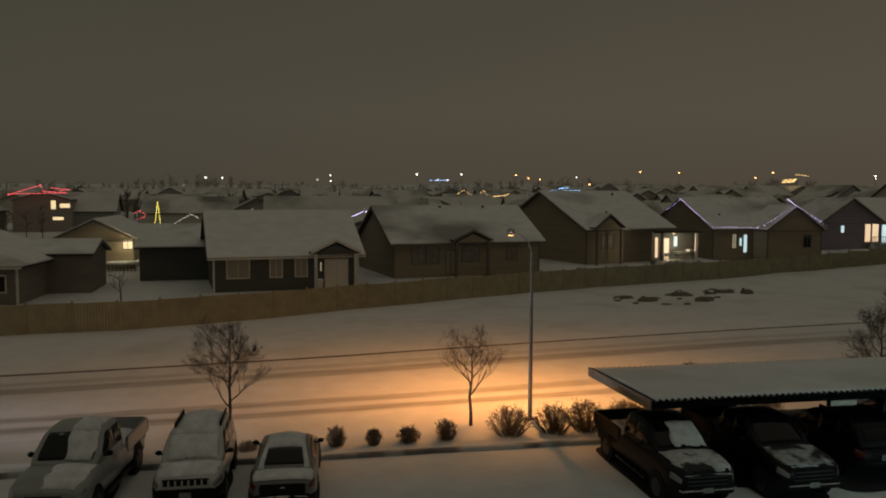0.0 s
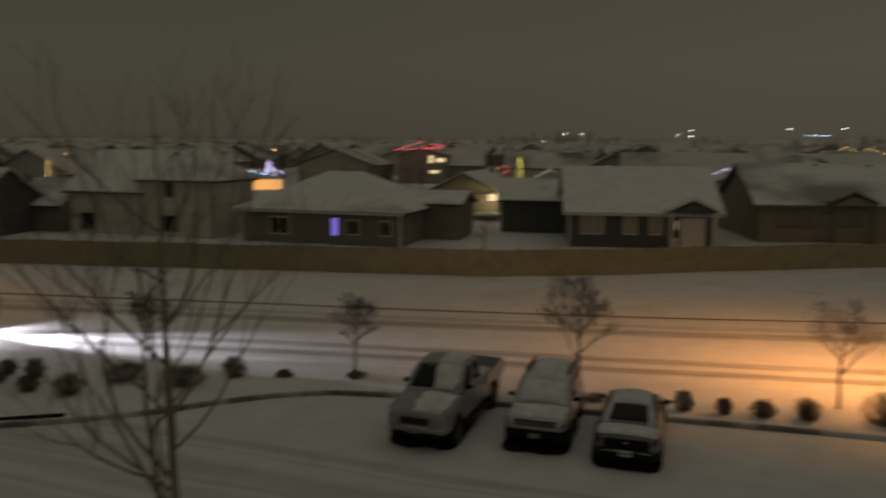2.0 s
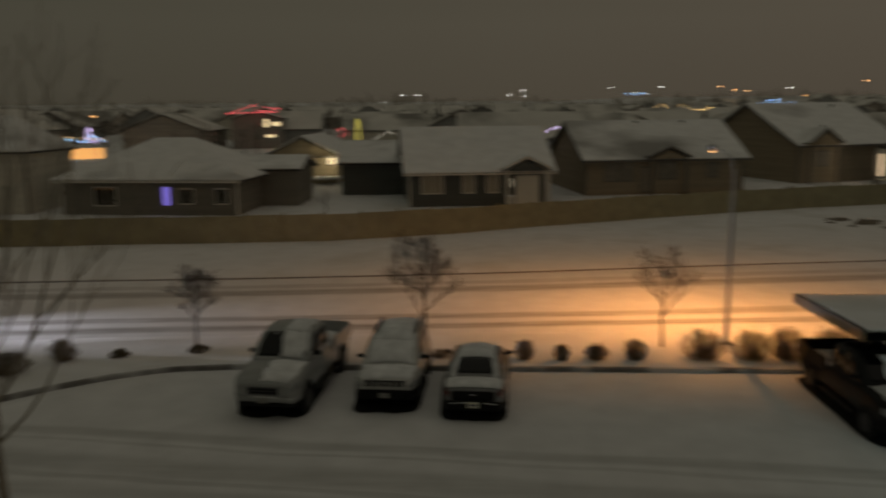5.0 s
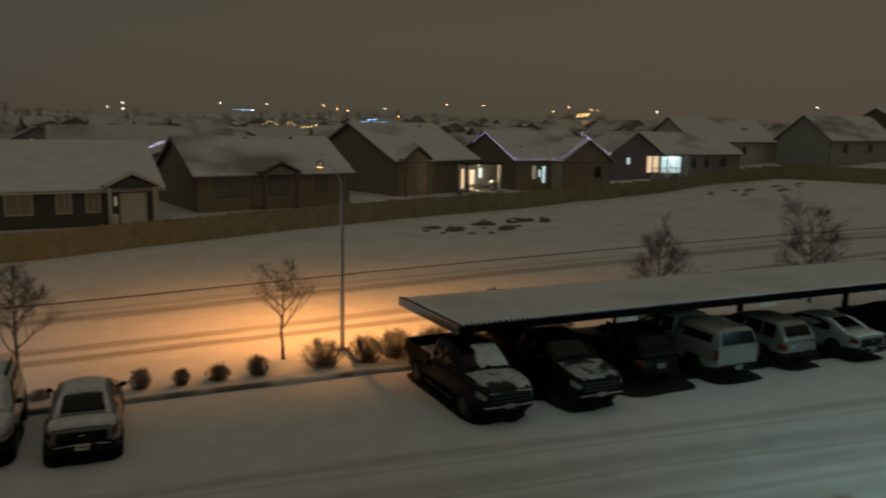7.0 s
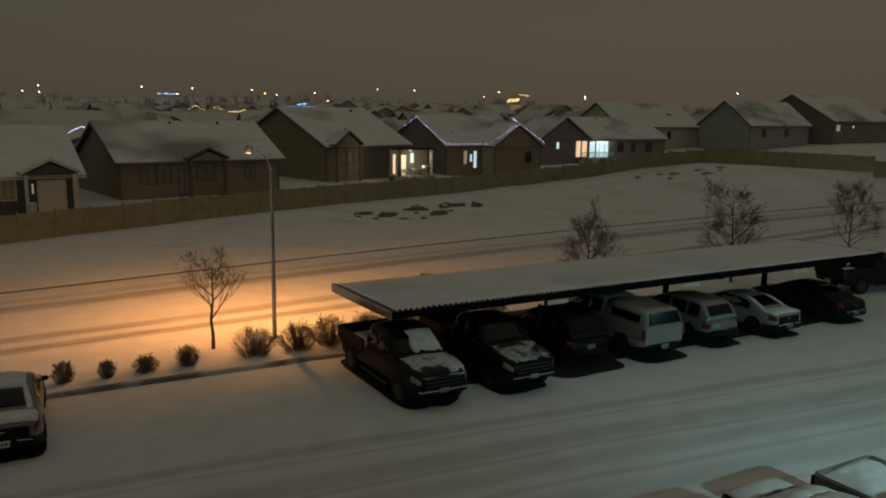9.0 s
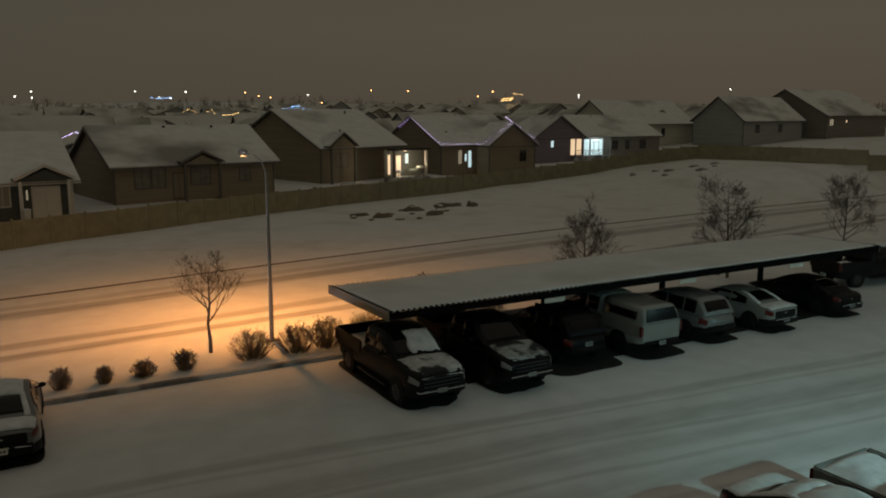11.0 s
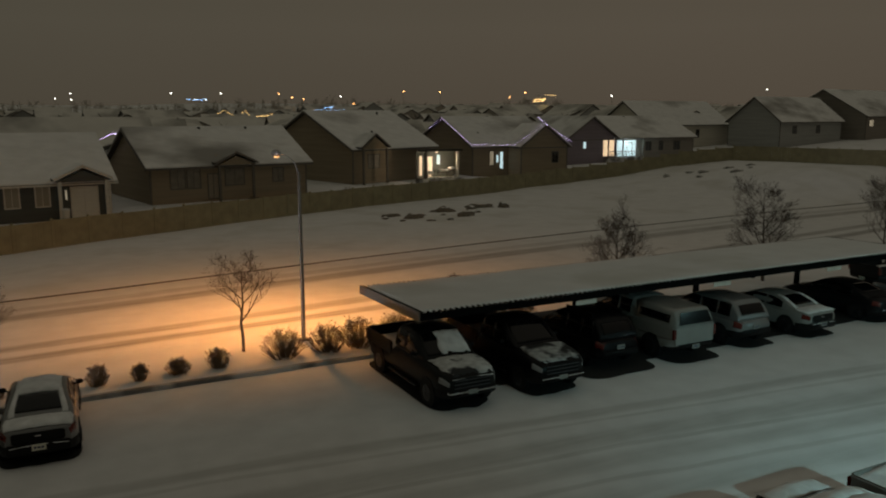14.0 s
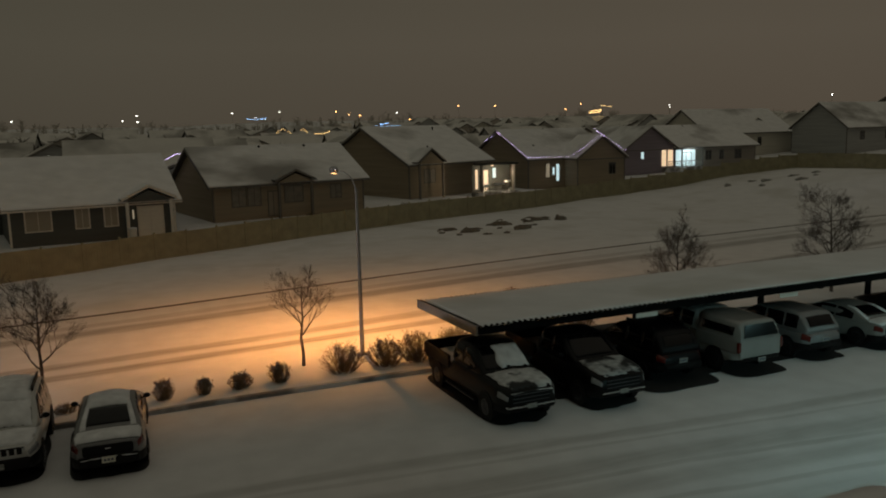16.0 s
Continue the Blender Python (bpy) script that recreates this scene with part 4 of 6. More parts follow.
vehicle("pickup_truck", "pickup", facing(-6.05, 20.75, 5.75, -6) @ Matrix.Diagonal((1, 1, 1.09, 1)), "frosted", "pale grey crew-cab pickup truck half covered in snow", "pickup truck", 1.3, bare_side=1, group="parked vehicles")
vehicle("sport_utility_vehicle", "suv", facing(-2.75, 21.5, 4.65, -2), "white", "white off-road utility vehicle with slotted grille under thick snow", "car", 1.6, group="parked vehicles")
vehicle("liftback_car", "sedan", nose_in(-0.22, 20.95) @ pose(0, 0, 0, 0, 0, -3), "pewter", "grey fastback car with black tail panel, snow on its roof", "car", 1.3, group="parked vehicles")
vehicle("pickup_truck", "pickup", facing(11.08, 19.25, 5.75), "grey", "dark grey pickup truck with patchy snow, at the carport's edge", "pickup truck", 0.9, bare_side=1, group="vehicles under the carport", roof_snow=False, screen=True, thin="half")
vehicle("pickup_truck", "pickup", facing(14.2, 19.1, 5.75), "black", "black pickup truck with chrome grille bars, under the carport", "pickup truck", 0.4, bare_side=1, group="vehicles under the carport", roof_snow=False, thin=True)
vehicle("sport_utility_vehicle", "suv", nose_in(17.5, 20.3), "black", "black utility vehicle parked nose-in under the carport", "car", 0.0, group="vehicles under the carport")
vehicle("canopy_pickup_truck", "topper", nose_in(20.35, 19.75), "dim_white", "white pickup truck with a bed canopy, parked under the carport", "pickup truck", 0.0, group="vehicles under the carport", roof_snow=False)
vehicle("crossover_car", "suv", nose_in(23.7, 20.0), "silver", "grey crossover car parked nose-in under the carport", "car", 0.3, group="vehicles under the carport", roof_snow=False)
vehicle("saloon_car", "sedan", nose_in(27.1, 19.75), "dim_white", "white saloon car parked nose-in under the carport", "car", 0.5, group="vehicles under the carport", roof_snow=False)
vehicle("saloon_car", "sedan", nose_in(31.6, 19.9), "dark", "dark saloon car in the shade of the carport", "car", 0.0, group="vehicles under the carport", roof_snow=False)
vehicle("pickup_truck", "pickup", pose(36.4, 24.5, 0, 0, 0, -10), "dark", "dark pickup truck parked side-on beyond the carport", "pickup truck", 1.2, group="parked vehicles")
vehicle("saloon_car", "sedan", facing(13.3, 5.5, 4.9) @ Matrix.Diagonal((1, 1, 1.05, 1)), "dark", "dark saloon car buried in snow beside a pickup truck", "car", 2.0, group="parked vehicles", heaped=True)
vehicle("pickup_truck", "pickup", facing(15.52, 3.97, 5.75), "dim_white", "pale grey pickup truck with its bed heaped full of snow", "pickup truck", 2.0, group="parked vehicles", heaped=True)
vehicle("moving_car", "sedan", pose(-34.35, 28.8, 0.02, 0, 0, 4), "dark", "dark saloon car on the street with its headlights on", "car", 0.8, lit=True)


def bare_shade_patch(x0, x1, y0, y1, seed, label):
    """Snow-free asphalt with a ragged edge, dark enough to carry shade too."""
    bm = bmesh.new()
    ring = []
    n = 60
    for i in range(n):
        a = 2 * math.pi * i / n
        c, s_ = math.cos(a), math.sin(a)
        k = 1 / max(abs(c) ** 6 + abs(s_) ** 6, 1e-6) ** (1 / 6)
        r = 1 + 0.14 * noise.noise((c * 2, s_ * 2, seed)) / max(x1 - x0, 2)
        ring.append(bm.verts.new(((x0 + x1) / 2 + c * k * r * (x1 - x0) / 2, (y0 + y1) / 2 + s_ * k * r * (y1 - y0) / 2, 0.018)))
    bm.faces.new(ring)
    return tagged(finish("bare_shaded_asphalt", bm, ASPHALT), label, "asphalt", kind="structure")


bare_shade_patch(10.5, 33.5, 20.6, 25.1, 1.0, "snow-free asphalt under the carport, darkened to carry its shade")
# Patches also stand in for vehicle shade; the sixth reaches past its bumper.
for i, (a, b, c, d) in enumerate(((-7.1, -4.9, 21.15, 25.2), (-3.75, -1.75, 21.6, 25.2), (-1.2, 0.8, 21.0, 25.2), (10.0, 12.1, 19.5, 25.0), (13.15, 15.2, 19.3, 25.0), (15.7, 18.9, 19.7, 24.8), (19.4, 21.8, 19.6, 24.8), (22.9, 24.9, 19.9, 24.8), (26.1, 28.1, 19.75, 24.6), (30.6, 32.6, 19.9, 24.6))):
    ob = bare_shade_patch(a, b, c, d, i * 2.3, "snow-free asphalt darkened for the shade beneath a parked vehicle")
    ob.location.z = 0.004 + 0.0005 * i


# ---- street lamps ----
def street_lamp(m, glow_mat, label, height=6.9, arm=2.6):
    s = empty("street_lamp", m, label, "street lamp", "street lamps")
    bm = bmesh.new()
    tube(bm, [(0, 0, 0), (0, 0, 2.5), (0, 0, height - 0.5)], [0.085, 0.075, 0.055], 12)
    part("pole", bm, CONCRETE_POLE, s, "pale tapered pole", True)
    part("base", boxed(-0.16, 0.16, -0.16, 0.16, 0, 0.12, 0.02), CONCRETE_POLE, s)
    bm = bmesh.new()
    tube(bm, [(0, 0, height - 0.55), (0, 0.5, height - 0.15), (0, 1.4, height + 0.05), (0, arm, height + 0.1)], [0.035, 0.022, 0.018, 0.018], 8)
    part("arm", bm, GALV, s, "thin curved arm", True)
    bm = bmesh.new()
    tube(bm, [(0, arm - 0.15, height + 0.1), (0, arm + 0.1, height + 0.1), (0, arm + 0.45, height + 0.08), (0, arm + 0.6, height + 0.07)], [0.05, 0.13, 0.15, 0.05], 12)
    h = part("lamp_head", bm, GALV, s, "flat cut-off lamp head", True)
    bm = bmesh.new()
    tube(bm, [(0, arm + 0.28, height - 0.075), (0, arm + 0.28, height - 0.06)], [0.11, 0.11], 16)
    part("lens", bm, glow_mat, h, "glowing amber lens")
    return s


street_lamp(pose(8.9, 28.35, 0.05), G_LENS, "tall street lamp with an amber cut-off head over the snowy verge")
street_lamp(pose(-48.0, 26.4, 0.05), G_LENS, "tall street lamp with an amber cut-off head far along the street")
street_lamp(pose(80.0, 34.2, 0.05), G_LENS, "tall street lamp with an amber cut-off head far along the street")


# ---- trees and shrubs ----
def grow(rng, start, way, length, radius, depth, out, spread, up=0.25, split=(2, 4), thin=0.62):
    """A limb as a bent path; limbs are collected as (level, points, radii)."""
    pts, rad = [Vector(start)], [radius]
    d = Vector(way).normalized()
    n = 5 if depth > 1 else 3
    for i in range(n):
        d = (d + Vector((rng.uniform(-1, 1), rng.uniform(-1, 1), rng.uniform(-0.5, 1) * up)) * 0.16 + Vector((0, 0, up * 0.10))).normalized()
        pts.append(pts[-1] + d * (length / n))
        rad.append(radius * (1 - 0.62 * (i + 1) / n))
    out.append((depth, pts, rad))
    if depth == 0:
        return
    for i in range(rng.randint(*split) + (1 if depth > 1 else 0)):
        f = rng.uniform(0.35, 1.0)
        k = min(int(f * n), n - 1)
        p = pts[k].lerp(pts[k + 1], f * n - k)
        a = rng.uniform(0, 2 * math.pi)
        side = d.orthogonal().normalized()
        side.rotate(Matrix.Rotation(a, 3, d))
        grow(rng, p, d + side * rng.uniform(0.5, 1.0) * spread, length * rng.uniform(0.5, 0.78), rad[k] * thin, depth - 1, out, spread, up, split, thin)


def bare_tree(m, seed, height, label, trunk_r=0.07, stem=0.36, mat=BARK, stems=1, depth=4, spread=0.85, lean=(0, 0), first=6, up=0.25, split=(2, 4), tips=0.0045, splay=0.4, reach=1.0, thin=0.62):
    rng = random.Random(seed)
    t = empty("tree", m, label, "tree", "street trees")
    limbs = []
    tr = bmesh.new()
    for s in range(stems):
        a = rng.uniform(0, 6.28) if stems < 3 else 0.5 + s * 6.283 / stems
        away = Vector((math.cos(a), math.sin(a), 0))
        o = away * min(0.10 * s, 0.22)
        top = Vector((lean[0], lean[1], height * stem * (1 if s == 0 else rng.uniform(0.8, 1.2)))) + o + away * (splay * min(s, 1))
        bend = Vector((rng.uniform(-0.06, 0.06), rng.uniform(-0.06, 0.06), 0)) * height * 0.4
        lead = top + Vector((rng.uniform(-0.25, 0.25), rng.uniform(-0.25, 0.25), height * (0.92 - stem) * (1 if s == 0 else rng.uniform(0.75, 1.0)))) + away * (1.6 * splay * min(s, 1) if stems > 2 else 0)
        path = [o - Vector((0, 0, 0.1)), o.lerp(top, 0.5) + bend * 0.4, top, top.lerp(lead, 0.35) + bend * 0.5, top.lerp(lead, 0.7) - bend * 0.3, lead]
        r = trunk_r * (1 if s == 0 else 0.7)
        rr = [r * 1.25, r, r * 0.85, r * 0.6, r * 0.35, r * 0.12]
        tube(tr, path, rr, 9)
        for i in range(first):
            f = 0.02 + 0.8 * (i + rng.random() * 0.5) / first
            base = top.lerp(lead, f)
            if f < 0.35:
                base = path[2].lerp(path[3], f / 0.35)
            elif f < 0.7:
                base = path[3].lerp(path[4], (f - 0.35) / 0.35)
            else:
                base = path[4].lerp(path[5], (f - 0.7) / 0.3)
            an = i * 2.4 + rng.uniform(-0.4, 0.4) + seed
            way = Vector((math.cos(an), math.sin(an), rng.uniform(0.5, 1.0)))
            grow(rng, base, way, reach * height * rng.uniform(0.24, 0.36) * (1 - 0.55 * f), r * 0.55 * (1 - 0.6 * f), depth - 1, limbs, spread, up, split, thin)
    part("trunk", tr, mat, t, "", True)
    big, small = bmesh.new(), bmesh.new()
    for lv, pts, rad in limbs:
        if lv >= depth - 2:
            tube(big, pts, [max(q, 0.006) for q in rad], 5, False)
        else:
            tube(small, pts, [max(q, tips) for q in rad], 3, False)
    part("crown", big, mat, t, "bare spreading limbs", True)
    part("twig_mass", small, mat, t, "fine bare twigs")["kind"] = "stuff"
    return t


for i, (x, y, h) in enumerate([(-26.6, 26.0, 3.3), (-18.6, 26.8, 2.9), (-10.4, 27.6, 3.0), (-2.0, 27.2, 4.1), (6.5, 27.9, 3.6), (15.0, 27.9, 1.95), (23.5, 27.9, 4.3), (33.3, 27.9, 5.1), (44.0, 28.6, 5.3)]):
    slim = (1.0, 0.8, 1.0, 1.15, 0.85)[max(i - 4, 0)]
    bare_tree(pose(x, y, 0.08, 0, 0, 40 * i) @ Matrix.Diagonal((slim, slim, 1, 1)), 11 + i, h, "small bare street tree standing in the snowy verge", 0.036 + 0.006 * h, 0.30 if i < 5 else 0.16, depth=5, lean=(0.05 * (-1) ** i, 0),
              first=9 if i == 4 else (13 if i < 5 else 16), spread=0.85, up=0.45, split=(2, 4) if i != 4 else (2, 3), tips=0.0028 if i < 5 else 0.0034, thin=0.54, reach=1.0 if i == 4 else 0.92)
bare_tree(pose(-7.45, 11.3, 0, 0, 0, 20), 71, 10.2, "tall bare multi-stemmed tree in front of the building", 0.088, 0.18, PALE_BARK, stems=3, depth=4, spread=0.5, first=7, up=0.6, split=(1, 2), tips=0.0042, splay=0.24, thin=0.6, reach=1.15)


def shrub(m, seed, r, h, label, dense=150, leaf=False):
    rng = random.Random(seed)
    s = empty("shrub", m, label, "shrub", "shrubs along the verge")
    bm, lv = bmesh.new(), bmesh.new()
    for i in range(dense):
        a, e = rng.uniform(0, 6.283), rng.uniform(0.0, 1.0)
        tip = Vector((math.cos(a) * r * e ** 0.5, math.sin(a) * r * e ** 0.5, h * (0.25 + 0.75 * math.cos(e * 1.45)) * rng.uniform(0.75, 1.05)))
        root = Vector((math.cos(a) * 0.45 * r * e, math.sin(a) * 0.45 * r * e, -0.05))
        mid = root.lerp(tip, 0.55) + Vector((rng.uniform(-1, 1), rng.uniform(-1, 1), 0)) * 0.08 * r
        tube(bm, [root, mid, tip], [0.011, 0.008, 0.004], 3, False)
        for k in range(3):
            f = rng.uniform(0.45, 0.95)
            p = mid.lerp(tip, f)
            q = p + Vector((rng.uniform(-1, 1), rng.uniform(-1, 1), rng.uniform(0.1, 1.2))) * 0.16 * h
            tube(bm, [p, q], [0.006, 0.003], 3, False)
            if rng.random() < (0.9 if leaf else 0.35):
                u = Vector((rng.uniform(-1, 1), rng.uniform(-1, 1), rng.uniform(-1, 1))).normalized() * 0.035
                w = u.orthogonal().normalized() * 0.022
                f4 = [lv.verts.new(q + o) for o in (-u, w, u, -w)]
                lv.faces.new(f4)
    part("twig_mass", bm, TWIG, s, "dense brown twigs")["kind"] = "stuff"
    part("leaf_mass", lv, LEAF if leaf else TWIG, s, "withered leaves")["kind"] = "stuff"
    return s


# The five from x 12 to 17.7 are added to darken the carport gaps.
for i, (x, y, r, h) in enumerate([(1.5, 26.4, 0.34, 0.68), (2.75, 26.25, 0.28, 0.6), (3.95, 26.4, 0.42, 0.55), (5.3, 26.5, 0.42, 0.66), (7.6, 26.6, 0.84, 1.0), (9.25, 26.6, 0.76, 1.0), (10.45, 26.6, 0.78, 1.1), (12.0, 26.65, 0.8, 1.05), (13.4, 26.6, 0.75, 1.1), (14.9, 26.7, 0.8, 1.0), (16.3, 26.6, 0.75, 1.1), (17.7, 26.7, 0.7, 1.0), (-1.4, 26.5, 0.35, 0.3)]):
    shrub(pose(x, y, 0.08, 0, 0, 50 * i), 30 + i, r, h, "leafless brown shrub in the snow beside the kerb", 90 + int(120 * r))
for i, (x, y, r, h) in enumerate([(-24.1, 20.9, 0.5, 0.65), (-23.3, 23.3, 0.5, 0.5), (-22.7, 23.9, 0.4, 0.6), (-20.5, 22.4, 0.42, 0.6), (-21.5, 23.9, 0.4, 0.7), (-18.8, 22.4, 0.55, 0.8), (-18.0, 24.3, 0.8, 0.7), (-15.6, 24.4, 0.75, 0.8), (-14.5, 25.9, 0.5, 0.75), (-12.7, 26.3, 0.35, 0.3), (-10.1, 27.0, 0.4, 0.25), (-27.9, 21.6, 0.7, 1.0), (-25.6, 19.8, 0.4, 0.6), (-29.6, 24.8, 0.4, 0.6), (-22.3, 22.9, 0.35, 0.35)]):
    shrub(pose(x, y, 0.06, 0, 0, 50 * i), 60 + i, r, h, "dark evergreen shrub dusted with snow on the verge", 90 + int(110 * r), True)

garden = random.Random(17)
for i in range(20):
    x = 7.0 + 2.5 * i + garden.uniform(-0.7, 0.7)
    if 38.0 < x < 46.0:
        continue
    y = line_at(FENCE_LINE, x) + garden.uniform(1.6, 3.2)
    r = garden.uniform(0.6, 1.15)
    bush = shrub(pose(x, y, ground_z(x, y) - 0.05, 0, 0, 70 * i), 120 + i, r, garden.uniform(0.6, 1.1), "dark bushy shrub dusted with snow behind the fence", 70 + int(60 * r), True)
    bush["group"] = "garden shrubs"


def boulder(m, seed, sx, sy, sz):
    bm = bmesh.new()
    bmesh.ops.create_icosphere(bm, subdivisions=3, radius=1)
    for v in bm.verts:
        k = 1 + 0.5 * noise.noise(v.co * 1.3 + Vector((seed, 0, 0))) + 0.35 * noise.noise(v.co * 3.1 + Vector((0, seed, 0)))
        v.co = Vector((v.co.x * sx * k, v.co.y * sy * k, max(v.co.z * sz * k, -0.1)))
    b = tagged(finish("boulder", bm, SNOWY_ROCK if m.translation.x > 60 else ROCK, None, "", True), "dark boulder lying half buried in the snowy slope", "boulder", "boulders on the slope")
    b.matrix_basis = m
    cap = bmesh.new()
    bmesh.ops.create_icosphere(cap, subdivisions=2, radius=1)
    for v in cap.verts:
        v.co = Vector((v.co.x * sx * 0.5 + 0.15 * sx, v.co.y * sy * 0.7 + 0.1, max(v.co.z, -0.5) * 0.12 + sz * 0.95))
    part("snow_cap", cap, SNOW, b, "cap of snow", True)


for i, (x, y, a, b, c, t) in enumerate([(26.9, 60.3, 1.0, 0.5, 0.24, 20), (27.9, 58.3, 0.85, 0.45, 0.42, 0), (32.0, 61.0, 1.0, 0.5, 0.42, -10), (32.5, 57.8, 0.85, 0.45, 0.42, 10), (36.6, 62.6, 1.3, 0.5, 0.34, -15), (38.6, 61.6, 0.7, 0.5, 0.42, 30), (30.2, 56.2, 0.3, 0.3, 0.15, 0), (69.7, 67.6, 0.8, 0.4, 0.2, 0), (71.5, 64.5, 1.3, 0.4, 0.2, 10), (76.4, 66.9, 0.7, 0.4, 0.16, 0), (65.9, 69.7, 0.4, 0.3, 0.3, 0), (25.6, 58.8, 0.35, 0.25, 0.14, 5), (26.4, 57.2, 0.3, 0.22, 0.12, 40), (29.3, 59.6, 0.4, 0.25, 0.14, -20), (31.0, 59.0, 0.25, 0.2, 0.12, 10), (34.6, 59.4, 0.35, 0.25, 0.13, 25), (28.6, 56.4, 0.4, 0.22, 0.1, 0), (35.4, 61.9, 0.6, 0.35, 0.2, 15), (67.6, 66.3, 0.5, 0.3, 0.13, 15), (68.8, 68.9, 0.6, 0.3, 0.15, -10), (73.4, 67.4, 0.9, 0.35, 0.15, 5), (74.6, 65.3, 0.5, 0.3, 0.12, 30)]):
    boulder(pose(x, y, ground_z(x, y), 0, 0, t), i * 3.7, a, b, c)


# ---- houses ----
def house(m, label, w, d, hw, rise, wall, ridge="x", over=0.45, windows=(), porch=None, snow=ROOF_SNOW, trim=TRIM, hip=0.0, group="houses", foot=2.4):
    """Front wall along local x at y = 0, depth along y; windows are (face, start, sill, width, height, pane, frame?)."""
    h = empty("house", m, label, "house", group)
    bm = bmesh.new()
    b = [(0, 0), (w, 0), (w, d), (0, d)]
    lo = [bm.verts.new((x, y, -foot)) for x, y in b]
    hi = [bm.verts.new((x, y, hw)) for x, y in b]
    bm.faces.new(lo[::-1])
    if hip:
        for i in range(4):
            bm.faces.new((lo[i], lo[(i + 1) % 4], hi[(i + 1) % 4], hi[i]))
        bm.faces.new(hi)
    else:
        if ridge == "x":
            p, q = bm.verts.new((0, d / 2, hw + rise)), bm.verts.new((w, d / 2, hw + rise))
            bm.faces.new((lo[0], lo[1], hi[1], hi[0]))
            bm.faces.new((lo[2], lo[3], hi[3], hi[2]))
            bm.faces.new((lo[1], lo[2], hi[2], q, hi[1]))
            bm.faces.new((lo[3], lo[0], hi[0], p, hi[3]))
        else:
            p, q = bm.verts.new((w / 2, 0, hw + rise)), bm.verts.new((w / 2, d, hw + rise))
            bm.faces.new((lo[0], lo[1], hi[1], p, hi[0]))
            bm.faces.new((lo[2], lo[3], hi[3], q, hi[2]))
            bm.faces.new((lo[1], lo[2], hi[2], hi[1]))
            bm.faces.new((lo[3], lo[0], hi[0], hi[3]))
    part("wall", bm, SIDING[wall], h)
    o = over
    if hip:
        c0, c1 = hip, w - hip
        zo = hw - o * rise / (d / 2)
        ridge_a, ridge_b = (c0, d / 2, hw + rise), (c1, d / 2, hw + rise)
        sheets = [[(-o, -o, zo), (w + o, -o, zo), ridge_b, ridge_a], [(w + o, d + o, zo), (-o, d + o, zo), ridge_a, ridge_b], [(w + o, -o, zo), (w + o, d + o, zo), ridge_b], [(-o, d + o, zo), (-o, -o, zo), ridge_a]]
    elif ridge == "x":
        zo = hw - o * rise / (d / 2)
        sheets = [[(-o, -o, zo), (w + o, -o, zo), (w + o, d / 2, hw + rise), (-o, d / 2, hw + rise)], [(w + o, d + o, zo), (-o, d + o, zo), (-o, d / 2, hw + rise), (w + o, d / 2, hw + rise)]]
    else:
        zo = hw - o * rise / (w / 2)
        sheets = [[(-o, -o, zo), (w / 2, -o, hw + rise), (w / 2, d + o, hw + rise), (-o, d + o, zo)], [(w / 2, -o, hw + rise), (w + o, -o, zo), (w + o, d + o, zo), (w / 2, d + o, hw + rise)]]
    for sh in sheets:
        rf = part("roof", slab(bmesh.new(), [(x, y, z + 0.02) for x, y, z in sh], 0.16), SHINGLE, h)
        c = Vector((0, 0, 0))
        for p in sh:
            c += Vector(p)
        c /= len(sh)
        part("snow", slab(bmesh.new(), [tuple(c + (Vector(p) - c) * 0.998 + Vector((0, 0, 0.184))) for p in sh], 0.11), snow, rf, "snow on the roof")
    if trim:
        part("gutter", boxed(-o, w + o, -o - 0.09, -o - 0.004, zo + 0.02, zo + 0.15, 0.01), trim, h)
        for x in (0, w):
            part("corner_board", boxed(x - 0.07, x + 0.07, -0.03, 0.1, -foot, hw - 0.05), trim, h)
    if ridge == "x" and not hip:
        for x, s in ((-o, -1), (w + o, 1)):
            for ys in ((-o, d / 2), (d + o, d / 2)):
                pts = [(x, ys[0], zo - 0.05), (x, ys[1], hw + rise - 0.05), (x, ys[1], hw + rise + 0.17), (x, ys[0], zo + 0.17)]
                part("barge_board", plate(bmesh.new(), [(q[0] + s * 0.003, q[1], q[2]) for q in pts], (s, 0, 0), 0.03), DARK_TRIM, h)
    elif not hip:
        for xs in ((-o, w / 2), (w + o, w / 2)):
            pts = [(xs[0], -o, zo - 0.05), (xs[1], -o, hw + rise - 0.05), (xs[1], -o, hw + rise + 0.17), (xs[0], -o, zo + 0.17)]
            part("barge_board", plate(bmesh.new(), [(q[0], q[1] - 0.003, q[2]) for q in pts], (0, -1, 0), 0.03), trim or DARK_TRIM, h)
    for face, a, sill, ww, wh, pane, framed in windows:
        tm = {"f": pose(0, 0, 0), "l": pose(0, d, 0, 0, 0, -90), "r": pose(w, 0, 0, 0, 0, 90)}[face]
        if framed:
            fr = bmesh.new()
            f = 0.09
            for q in ((a - f, a, sill - f, sill + wh + f), (a + ww, a + ww + f, sill - f, sill + wh + f), (a, a + ww, sill - f, sill), (a, a + ww, sill + wh, sill + wh + f), (a + ww / 2 - 0.02, a + ww / 2 + 0.02, sill, sill + wh)):
                box(fr, q[0], q[1], -0.05, -0.003, q[2], q[3])
            wnd = part("window", fr, trim or TRIM, h, "pale window frame")
            wnd.matrix_basis = tm
            part("pane", boxed(a, a + ww, -0.022, -0.006, sill, sill + wh), pane, wnd)
        else:
            part("window", boxed(a, a + ww, -0.022, -0.004, sill, sill + wh), pane, h).matrix_basis = tm
